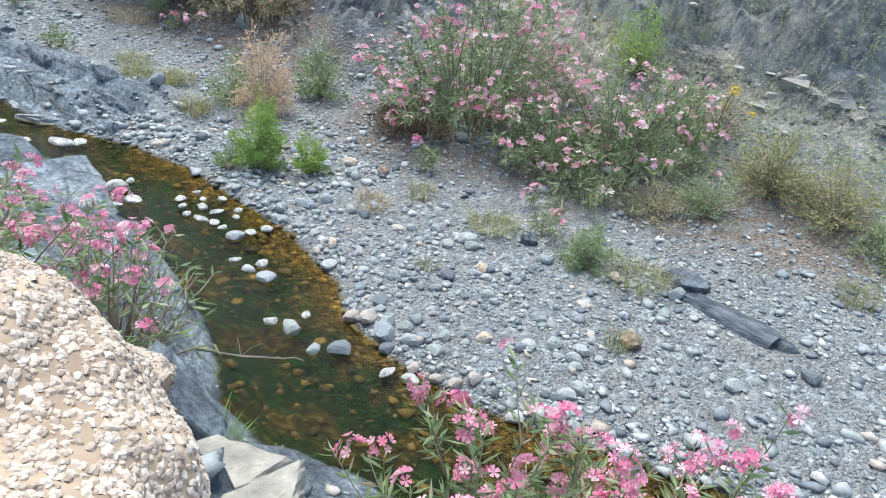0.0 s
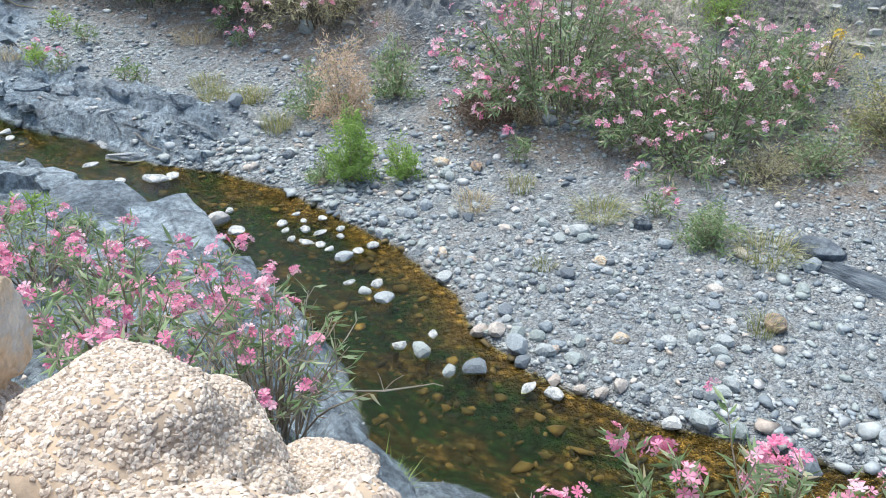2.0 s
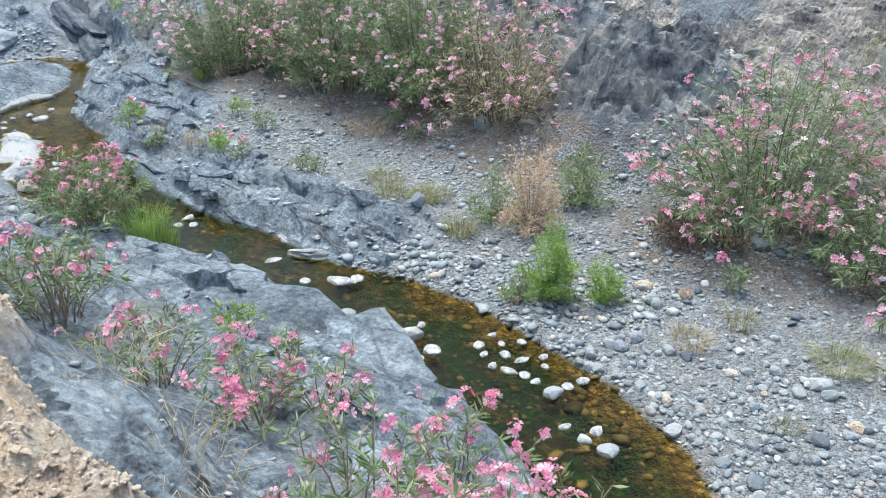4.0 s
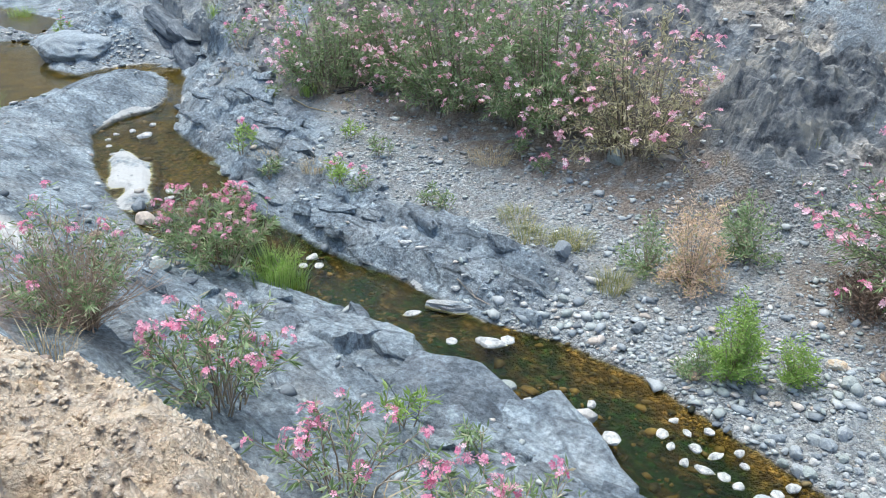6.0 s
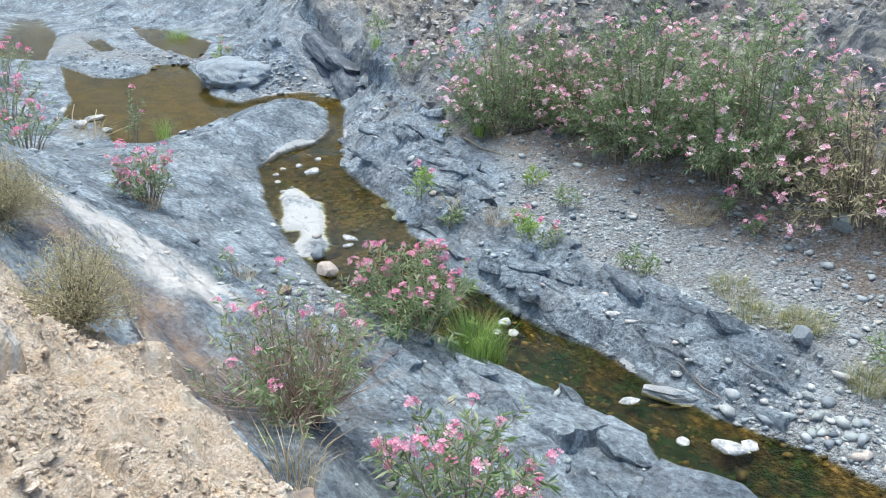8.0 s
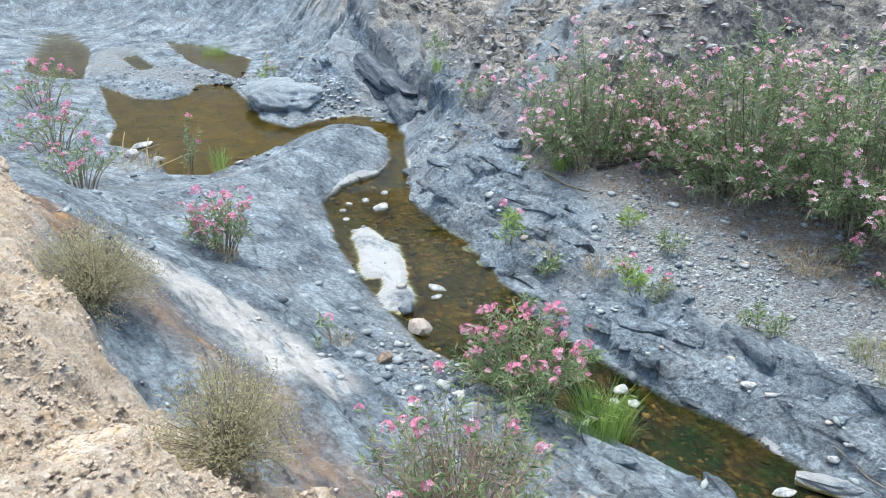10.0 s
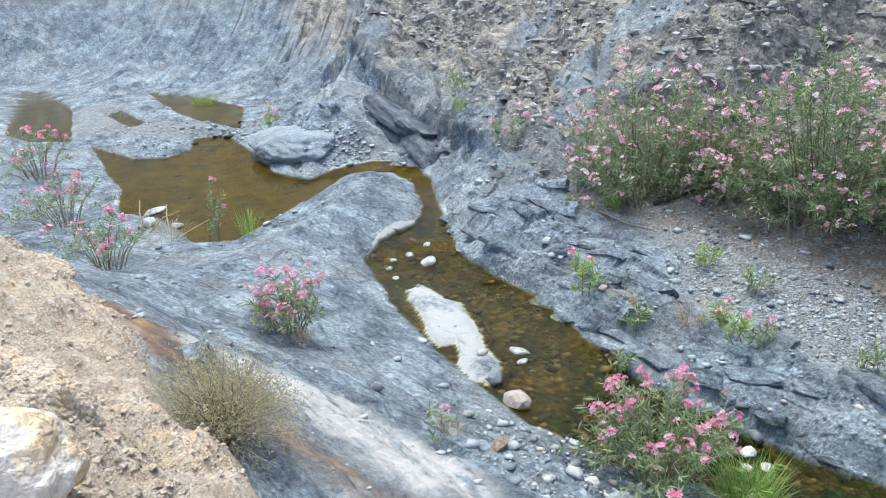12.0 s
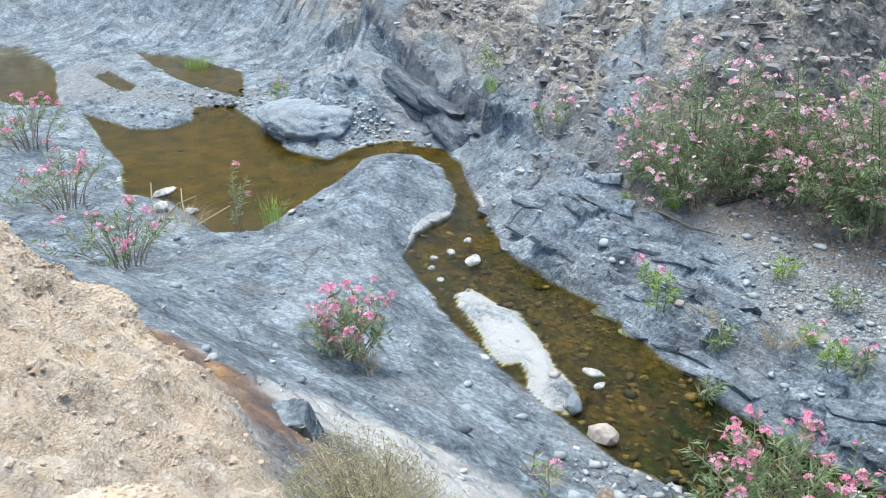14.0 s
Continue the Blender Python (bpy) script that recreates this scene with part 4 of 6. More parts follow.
def bank_crust():
    """Lumps and pebbles standing out of the worn cement of the bank."""
    rng = np.random.RandomState(61)
    n = 120000
    x = rng.uniform(-11.5, .4, n)
    y = -1.18 - .446 * x + rng.uniform(.6, 4.6, n)
    G = terrain(x, y)
    ok = (G["cong"] > .6) & (rng.rand(n) < .12 + .75 * step(vnoise(x * 2.1, y * 2.1, 37), .35, .65)) & (rng.rand(n) < .8)
    x, y, z = x[ok], y[ok], G["z"][ok]
    m = len(x)
    base = np.array([(0, 0, .8), (.9, .2, .25), (.3, .9, .3), (-.7, .6, .2), (-.8, -.5, .3), (.1, -.9, .2), (1.0, -.5, -.4), (.5, 1.1, -.4), (-1.1, .3, -.4), (-.3, -1.1, -.4)])
    tri = np.array([(0, 1, 2), (0, 2, 3), (0, 3, 4), (0, 4, 5), (0, 5, 1), (1, 6, 7), (1, 7, 2), (3, 2, 7), (3, 7, 8), (4, 3, 8), (4, 8, 9), (5, 4, 9), (5, 9, 6), (1, 5, 6)])
    r = np.exp(rng.normal(math.log(.0095), .4, m)).clip(.005, .02)
    V = (base[None] + rng.normal(0, .10, (m, 10, 3))) * r[:, None, None] * np.stack([rng.uniform(.8, 1.4, m), rng.uniform(.6, 1.1, m), rng.uniform(.6, 1.0, m)], 1)[:, None, :]
    a = rng.uniform(0, 6.283, m)
    c, sn = np.cos(a)[:, None], np.sin(a)[:, None]
    V = np.stack([V[:, :, 0] * c - V[:, :, 1] * sn, V[:, :, 0] * sn + V[:, :, 1] * c, V[:, :, 2]], 2) + np.column_stack([x, y, z])[:, None, :]
    F = (tri[None] + (np.arange(m) * 10)[:, None, None]).reshape(-1, 3)
    me = mesh_of("bank_crust", V.reshape(-1, 3).tolist(), F.tolist(), MAT["conglomerate"])
    tagged(new("bank_crust", me), "crumbling cream lumps and pebbles of the conglomerate bank", "pebbles", kind="stuff")


bank_crust()
# broken slate pieces and flagstones on the bank


def slab(x, y, z, size, seed, mat, label, tilt=(0, 0), turn=0, thick=.12, sides=6, name="slate_slab", group="broken slate slabs", narrow=.7):
    """A split flat block with a broken, uneven outline and a rough face."""
    rng = random.Random(seed)
    ring, off = [], rng.uniform(0, 90)
    corners = [(2 * math.pi * (k + rng.uniform(-.35, .35)) / sides, size * .5 * rng.uniform(.72, 1.2)) for k in range(sides)]
    pts = [Vector((math.cos(a) * r, math.sin(a) * r * narrow, 0)) for a, r in corners]
    for k in range(sides):
        for j in range(5):
            ring.append(pts[k].lerp(pts[(k + 1) % sides], j / 5) * (1 + .10 * noise.noise(Vector((k + j / 5, off, 0)) * 1.7) + rng.gauss(0, .015)))
    n = len(ring)
    v, f = [Vector((0, 0, 0))], []
    for share, drop in ((.35, 0), (.7, 0), (.93, .004), (1.0, .02), (1.03, thick * .5), (1.06, thick)):
        for p in ring:
            q = p * share
            lift = .05 * size * noise.noise(Vector((q.x, q.y, off)) * (2.2 / size)) + .018 * size * noise.noise(Vector((q.x, q.y, off)) * (7 / size))
            v.append(Vector((q.x + rng.gauss(0, .004), q.y + rng.gauss(0, .004), lift - drop * (1 + rng.gauss(0, .15)))))
    for k in range(n):
        f.append((0, 1 + k, 1 + (k + 1) % n))
    for j in range(5):
        for k in range(n):
            i0, i1 = 1 + j * n + k, 1 + j * n + (k + 1) % n
            f.append((i0, i0 + n, i1 + n, i1))
    ob = new(name, mesh_of(name, v, f, MAT[mat]))
    ob.matrix_world = pose(x, y, z, tilt[0], tilt[1], turn)
    return tagged(ob, label, "rock", group)


for k, (x, y, dz, size, turn, mat) in enumerate([
        (1.70, -.52, .05, .46, 20, "flag"), (1.90, -.82, .05, .42, 75, "flag"), (1.60, -.88, .05, .36, 10, "flag"), (2.06, -.56, .04, .34, 50, "flag"),
        (2.08, -1.02, .04, .38, 120, "flag"), (1.42, -.55, .04, .34, 0, "flag"), (2.28, -.82, .03, .34, 30, "flag"), (2.34, -.56, .02, .3, 80, "flag"), (1.8, -.22, .03, .34, 140, "flag"), (2.15, -.25, .02, .36, 95, "flag")]):
    slab(x, y, height(x, y) + dz, size, 100 + k, mat, "flat cracked grey-brown flagstone on the bank", (random.Random(k).uniform(-5, 5), -4), turn, .08, 5 + k % 3, "flagstone", "cracked flagstones")
for k, (x, y, dz, size, turn, tx, mat, label) in enumerate([
        (-2.85, 1.95, .10, .62, 25, 10, "flag", "flat blue-grey slate slab on the bank"), (-3.45, 2.15, .06, .42, 60, 6, "rust_rock", "rust-brown split slab on the bank"),
        (-3.85, 2.5, .04, .34, 80, 5, "rust_rock", "small reddish slab beside the shrub"),
        (-5.6, 3.25, .05, .45, 10, 5, "slate", "blue-grey slate slab on the bank"),
        (-8.2, 5.05, .07, .35, -35, 14, "slate", "blue-grey slate slab on the bank")]):
    slab(x, y, height(x, y) + dz, size, 140 + k, mat, label, (tx, -4), turn, .22, 6 + k % 2)
# low slate outcrop in the gravel, and shore blocks
for k, (x, y, size, flat, turn, label) in enumerate([
        (4.95, 3.95, .55, .35, -35, "dark blue slate outcrop in the gravel"), 
        (3.52, 4.5, .28, .5, 10, "dark grey boulder beside a green tuft")]):
    boulder("slate_rock", x, y, size, 200 + k, MAT["dark_slate" if "dark" in label else "slate_block"], label, "rock", flat=flat, turn=turn, sink=.35, chip=7, rough=.2)


def split_block(seed):
    """An angular block of split slate, longer than it is wide."""
    rng = random.Random(seed)
    bm = bmesh.new()
    bmesh.ops.create_cube(bm, size=1.0)
    bmesh.ops.subdivide_edges(bm, edges=bm.edges[:], cuts=3, use_grid_fill=True)
    off = Vector((rng.uniform(0, 99), rng.uniform(0, 99), 0))
    planes = [(Vector((rng.choice((-1, 1)), rng.gauss(0, .6), rng.gauss(.2, .5))).normalized(), rng.uniform(.28, .42)) for _ in range(3)]
    planes += [(Vector((rng.gauss(0, .5), rng.choice((-1, 1)), rng.gauss(.4, .5))).normalized(), rng.uniform(.26, .42)) for _ in range(4)]
    planes += [(Vector((rng.gauss(0, .25), rng.gauss(0, .25), 1)).normalized(), rng.uniform(.25, .4)) for _ in range(2)]
    for v in bm.verts:
        p = v.co.copy()
        for nrm, dist in planes:
            over = p.dot(nrm) - dist
            if over > 0:
                p -= nrm * over
        p += Vector((noise.noise(p * 3 + off), noise.noise(p * 3 - off), noise.noise(p * 4 + off))) * .07
        v.co = p
    me = bpy.data.meshes.new("slate_block")
    bm.to_mesh(me)
    bm.free()
    me.materials.append(MAT["slate_block"])
    return me


boulder("slate_rock", -12.75, 15.5, 2.45, 230, MAT["pale_slate"], "rounded pale slate dome beside the pond", "rock", flat=.30, turn=-40, sink=.84, chip=5, rough=.16, detail=5)
for k, (x, y, z, size, turn, tx, ty, label) in enumerate([
        (-.82, 4.05, .33, 1.75, -64, 3, 7, "tilted blue-grey slate slab with a white waterline"), (-.22, 3.42, .30, 1.25, -58, -5, 6, "long narrow slate slab at the water's edge"),
        (.18, 3.02, .27, 1.15, -55, 6, 7, "split slate slab with a white waterline crust"), (-2.62, 5.62, .26, .95, -40, 2, 6, "pointed slate slab at the water's edge"),
        (1.40, .30, 1.22, .55, -50, -28, 26, "pale grey slate wedge leaning to the stream"), (-1.75, 4.55, .38, 1.5, -45, 4, 5, "broad smooth slate slab above the water")]):
    slab(x, y, z, size, 240 + k, "slate_block", label, (tx, ty), turn, .34, 5 + k % 3, group="slate slabs by the water", narrow=.55)
for x, y, ln, wd, th, turn, seed in ((5.12, 3.52, 1.15, .34, .26, -43, 780), (5.5, 3.16, .6, .26, .2, -46, 781)):
    ob = new("slate_rock", split_block(seed))
    ob.data.materials[0] = MAT["dark_slate"]
    ob.matrix_world = pose(x, y, height(x, y) + .01, -14, 0, turn) @ Matrix.Diagonal((ln, wd, th, 1))
    tagged(ob, "low dark blue slate ridge in the gravel", "rock", "dark slate ridges")
# dark beds that overhang the channel; their dark slate also holds the overhang's shade
for k, (x, y, z, ln, wd, th, turn, dip) in enumerate([
        (-9.75, 15.2, 1.02, 1.5, .55, .34, -50, -12), (-10.15, 15.75, 1.25, 2.1, .6, .36, -45, -10), (-10.95, 16.4, 1.55, 2.3, .6, .36, -42, -10),
        (-9.95, 15.35, .84, 1.2, .4, .2, -50, -8), (-10.75, 16.05, 1.15, 1.6, .4, .2, -42, -8)]):
    ob = new("slate_ledge", split_block(760 + k))
    ob.data.materials[0] = MAT["dark_slate"]
    ob.matrix_world = pose(x, y, z, dip, 14, turn) @ Matrix.Diagonal((ln, wd * 1.3, th * 1.3, 1))
    tagged(ob, "dark overhanging slate bed above the channel", "rock", "dark slate ledges")


BLOCKS = [split_block(700 + k) for k in range(10)]


def bedrock_blocks():
    """Slate beds that stand proud of the ledges, all dipping one way."""
    rng = np.random.RandomState(12)
    n = 9000
    P = np.column_stack([rng.uniform(-16, 3, n), rng.uniform(1.5, 18, n)])
    G = terrain(P[:, 0], P[:, 1])
    s, d, far = G["s"], G["d"], G["side"] > 0
    want = np.where(far & (s > 9.4) & (s < 19.8) & (d < 1.7), .6, 0)
    want = np.where(far & (s >= 19.8) & (d < 2.6), .05, want)
    want = np.where(~far & (s > 6.8) & (s < 13.6) & (d < 1.6), .28, want)
    want = np.where(~far & (s >= 13.2), 0, want)
    want = want * (G["rock"] > .5) * (G["wet"] > .02) * (G["cong"] < .3) * step(vnoise(P[:, 0] * .9, P[:, 1] * .9, 98), .25, .55)
    ok = np.nonzero(rng.rand(n) < want * .75)[0]
    made, taken = 0, []
    for i in ok:
        x, y = P[i]
        if any((x - u) ** 2 + (y - w) ** 2 < .055 for u, w in taken):
            continue
        taken.append((x, y))
        ln = rng.uniform(.28, .85)
        wd, th = ln * rng.uniform(.28, .5), ln * rng.uniform(.12, .24)
        if d[i] < .15:
            ln, wd, th = ln * .7, wd * .7, th * .7
        ob = new("slate_block", BLOCKS[int(rng.randint(10))])
        turn = math.degrees(STRIKE) + rng.normal(0, 9) + (180 if rng.rand() < .5 else 0)
        ob.matrix_world = pose(x, y, G["z"][i] + th * .02, rng.normal(-16, 9), rng.normal(0, 6), turn) @ Matrix.Diagonal((ln, wd, th * 1.5, 1))
        ob.parent = ground
        made += 1
        if made >= 420:
            break


bedrock_blocks()


# ---- oleander ----


def blade(v, f, base, tip, wide, side, fold=.25):
    """A lance-shaped leaf of two folded halves."""
    mid = base.lerp(tip, .45)
    up = (tip - base).cross(side).normalized()
    i = len(v)
    v += [base, mid + side * wide + up * wide * fold, tip, mid - side * wide + up * wide * fold, mid]
    f += [(i, i + 1, i + 4), (i + 4, i + 1, i + 2), (i, i + 4, i + 3), (i + 4, i + 2, i + 3)]


def tube(v, f, pts, r0, r1, sides=4):
    i0 = len(v)
    for j, p in enumerate(pts):
        d = (pts[min(j + 1, len(pts) - 1)] - pts[max(j - 1, 0)]).normalized()
        u = d.orthogonal().normalized()
        w = d.cross(u)
        r = r0 + (r1 - r0) * j / (len(pts) - 1)
        for k in range(sides):
            a = 2 * math.pi * k / sides
            v.append(p + u * r * math.cos(a) + w * r * math.sin(a))
    for j in range(len(pts) - 1):
        for k in range(sides):
            a, b = i0 + j * sides + k, i0 + j * sides + (k + 1) % sides
            f.append((a, b, b + sides, a + sides))


def cluster_mesh(seed, florets, spread, mat="petal"):
    """A truss of five-petalled flowers."""
    rng = random.Random(seed)
    v, f = [], []
    for _ in range(florets):
        d = Vector((rng.gauss(0, 1), rng.gauss(0, 1), abs(rng.gauss(.5, .7)))).normalized()
        c = d * spread * rng.uniform(.5, 1)
        nrm = (d + Vector((0, 0, .4))).normalized()
        u = nrm.orthogonal().normalized()
        w = nrm.cross(u)
        r = rng.uniform(.018, .027)
        a0 = rng.uniform(0, 6)
        i0 = len(v)
        v.append(c)
        for k in range(5):
            a = a0 + k * 2 * math.pi / 5
            for da, rr, hh in ((-.42, .75, .25), (-.3, 1.1, .4), (.38, 1.0, .42), (.46, .7, .25)):
                v.append(c + (u * math.cos(a + da) + w * math.sin(a + da)) * r * rr + nrm * r * hh)
            j = i0 + 1 + k * 4
            f.append((i0, j, j + 1, j + 2, j + 3))
    return mesh_of("blossom", v, f, MAT[mat])


CLUSTERS = [cluster_mesh(i, n, sp) for i, (n, sp) in enumerate(((5, .035), (8, .05), (12, .065), (3, .03), (16, .08)))]
PALE_CLUSTERS = [cluster_mesh(40 + i, n, sp, "petal_pale") for i, (n, sp) in enumerate(((2, .025), (4, .035), (6, .045), (5, .04)))]
SMALL_CLUSTERS = [cluster_mesh(20 + i, n, sp) for i, (n, sp) in enumerate(((2, .025), (4, .035), (6, .045)))]


def oleander(x, y, tall, wide, seed, label, flowers=15, stems=16, leafy=1.0, leaf="leaf", lean=(0, 0), z=None, bare=.35, clusters=None, size=1.0, group="oleanders by the stream", name="oleander", droop=0.0, dome=False, bloom=1.0, twigs=0, thick=1.0, fan=0):
    """A shrub of many canes, whorled narrow leaves and trusses of pink flowers."""
    rng = random.Random(seed)
    root = new(name)
    z = height(x, y) - .03 if z is None else z
    root.location = (x, y, z)
    tagged(root, label, "shrub", group)
    sv, sf, lv, lf = [], [], [], []
    tips = []
    for i in range(stems):
        a = i * 2.399 + rng.uniform(-.4, .4)
        out = math.sqrt((i + .5) / stems) * wide * rng.uniform(.7, 1.2)
        h = tall * rng.uniform(.55, 1.05) * (1 - .45 * min(1, out / wide) ** 2)
        p0 = Vector((math.cos(a) * .3 * out + rng.gauss(0, .04), math.sin(a) * .3 * out + rng.gauss(0, .04), 0))
        if dome:
            h = tall * rng.choice((rng.uniform(.3, .7), rng.uniform(.7, 1.05), rng.uniform(.8, 1.05))) * math.sqrt(1 - .75 * min(1, out / wide) ** 2)
            p0 = Vector((math.cos(a) * .45 * out + rng.gauss(0, .06), math.sin(a) * .45 * out + rng.gauss(0, .06), 0))
            if i % 3 == 0:
                out, h = wide * rng.uniform(.65, 1.1), tall * rng.uniform(.12, .42)
        p3 = Vector((math.cos(a) * out + lean[0] * h, math.sin(a) * out + lean[1] * h, h - droop * out))
        p1 = p0.lerp(p3, .35) + Vector((math.cos(a) * -.3, math.sin(a) * -.3, .9)) * out * .3 + Vector((rng.gauss(0, .04), rng.gauss(0, .04), 0))
        p2 = p0.lerp(p3, .7) + Vector((rng.gauss(0, .05), rng.gauss(0, .05), .04)) * (1 + 2.2 * dome)
        n = 7
        pts = []
        for j in range(n):
            t = j / (n - 1)
            pts.append(p0 * (1 - t) ** 3 + p1 * 3 * t * (1 - t) ** 2 + p2 * 3 * t * t * (1 - t) + p3 * t ** 3)
        tube(sv, sf, pts, (.006 * size + .003 * tall) * thick, .0025 * size * thick, 3 if dome else 4)
        ends = [(pts, 1.0)]
        for _ in range(rng.choice((3, 4, 5)) if dome else rng.choice((1, 2, 2, 3)) + twigs):
            j = rng.randint(1, 5) if dome else rng.randint(2, 5)
            q = pts[j]
            e = q + Vector((math.cos(a + rng.gauss(0, .9)), math.sin(a + rng.gauss(0, .9)), rng.uniform(-.1, 1.2) if dome else rng.uniform(.7, 1.6))).normalized() * rng.uniform(.10, .22 if dome else .36) * tall
            br = [q, q.lerp(e, .5) + Vector((0, 0, -.02)), e]
            tube(sv, sf, br, .005 * size * thick, .002 * size * thick, 3)
            ends.append((br, .5))
        for line, share in ends:
            seglen = sum((line[k + 1] - line[k]).length for k in range(len(line) - 1))
            count = int(leafy * seglen * (1 - bare) * (58 if dome else 48))
            for k in range(count):
                low = bare * (1 if share == 1 else .4)
                t = low + (1 - low) * (1 - rng.random() ** (1.05 if dome else 1.5))
                pos = t * (len(line) - 1)
                j = min(int(pos), len(line) - 2)
                q = line[j].lerp(line[j + 1], pos - j)
                d = (line[j + 1] - line[j]).normalized()
                b = rng.uniform(0, 6.28)
                sd = (d.orthogonal().normalized() * math.cos(b) + d.cross(d.orthogonal().normalized()) * math.sin(b))
                way = (d * rng.uniform(.5, 1.1) + sd).normalized()
                ln = rng.uniform(.07, .13) * size
                blade(lv, lf, q, q + way * ln + Vector((0, 0, -.015)), rng.uniform(.007, .011) * size, way.cross(Vector((rng.gauss(0, 1), rng.gauss(0, 1), 1))).normalized())
            tips.append((line[-1], (line[-1] - line[-2]).normalized()))
    for _ in range(fan):
        a, e = rng.uniform(0, 6.283), rng.uniform(.35, .98)
        r = math.sqrt(1 - e * e)
        d = Vector((math.cos(a) * r * wide * 1.25, math.sin(a) * r * wide * 1.25, e * tall * 1.05)) * rng.uniform(.6, 1.05)
        m = d * .5 + Vector((rng.gauss(0, .05), rng.gauss(0, .05), rng.uniform(-.02, .05)))
        tube(sv, sf, [Vector((rng.gauss(0, .06), rng.gauss(0, .06), 0)), m, d], .0042, .0012, 3)
        for _ in range(3):
            q = m.lerp(d, rng.uniform(.1, .8))
            tube(sv, sf, [q, q + Vector((rng.gauss(0, .07), rng.gauss(0, .07), rng.uniform(.04, .15)))], .002, .0008, 3)
    part("cane_bush", mesh_of("cane_bush", sv, sf, MAT["dry_twig" if fan else "bark_in_shade" if dome else "bark"]), root, "thin grey-brown canes")
    if lv:
        part("foliage", mesh_of("foliage", lv, lf, MAT[leaf]), root, "narrow green leaves")
    rng.shuffle(tips)
    if dome:
        tips.sort(key=lambda tp: -(tp[0].xy.length / wide + .9 * tp[0].z / tall + 1.0 * rng.random()))
    else:
        tips.sort(key=lambda tp: -(tp[0].z + .8 * tall * rng.random()))
    pool = clusters or CLUSTERS
    for k in range(flowers):
        tip, d = tips[k % len(tips)]
        ob = part("blossom", rng.choice(pool), root, "pink blossom" if k == 0 else "")
        jit = Vector((rng.gauss(0, .03), rng.gauss(0, .03), rng.gauss(.0, .02))) * (1 + k // len(tips) * 2)
        sc = size * bloom * rng.uniform(.8, 1.15)
        ob.matrix_local = Matrix.LocRotScale(tip + d * .02 + jit, Euler((rng.gauss(0, .4), rng.gauss(0, .4), rng.uniform(0, 6.28))), (sc, sc, sc))
    return root


PINK = "pink-flowering oleander with narrow green leaves"
# x, y, height, spread, seed, label, flowers, canes, leafiness
NEAR_SHRUBS = [
    (.66, 1.3, 1.0, .62, 1, "leggy oleander with bare grey canes and pink flowers", 26, 64, .5),
    (.35, .55, 1.05, .55, 18, "pink-flowering oleander behind the conglomerate boulders", 11, 13, .8),
    (2.72, -.15, 1.1, .6, 2, "dense oleander with large pink flower trusses on the bank", 62, 38, 1.3),
    (3.45, .0, 1.45, .6, 3, "oleander with reddish pink flowers beside the gravel", 40, 28, 1.0),
    (-.25, 1.45, .85, .65, 4, PINK + " above the slate slab", 20, 24, .9),
    (-1.35, 2.7, .6, .5, 5, PINK + " against the slate slab", 22, 24, .9),
    (-2.2, 3.05, .65, .55, 6, PINK + " on the bank", 20, 22, 1.0),
    (-3.38, 3.65, .85, .65, 7, PINK + " at the slate slab", 28, 36, 1.0),
    (-4.68, 3.93, 1.0, .68, 8, "twiggy half-bare oleander with a few pink flowers on slate", 15, 46, .75),
    (-5.0, 6.75, 1.0, .8, 9, "bushy oleander in pink bloom growing in the stream", 52, 62, 1.25),
    (-8.75, 7.36, .7, .42, 10, "small pink oleander on the bare slate slab", 28, 34, 1.0),
    (-11.8, 10.8, 1.05, .16, 11, "single upright oleander sprig at the pond edge", 2, 4, 1.2),
    (-12.3, 8.9, .8, .8, 12, PINK + " on the slab above the pond", 20, 26, .9),
    (-14.6, 10.7, .9, .8, 13, PINK + " beside the pond", 20, 26, .9),
    (-17.2, 13.0, 1.1, .9, 15, PINK + " beside the pond", 20, 24, .9),
    (-6.77, 6.15, .35, .12, 14, "tiny oleander sprout with one pink flower on slate", 1, 3, 1.2),
    (-.9, 3.05, .5, .35, 16, "pink-flowering oleander before the slate", 14, 14, .9),
    (.1, 2.35, .6, .4, 17, "pink-flowering oleander leaning over the water", 16, 14, .9),
]
HABIT = {1: dict(bare=.6, twigs=1), 8: dict(size=.75, twigs=3, thick=.7, bare=.15, bloom=.95, fan=280), 4: dict(twigs=1), 7: dict(twigs=1, bloom=.9), 9: dict(bloom=.9)}
for x, y, tall, wide, seed, label, fl, st, lf in NEAR_SHRUBS:
    oleander(x, y, tall, wide, seed, label, fl, st, lf, **HABIT.get(seed, {}))
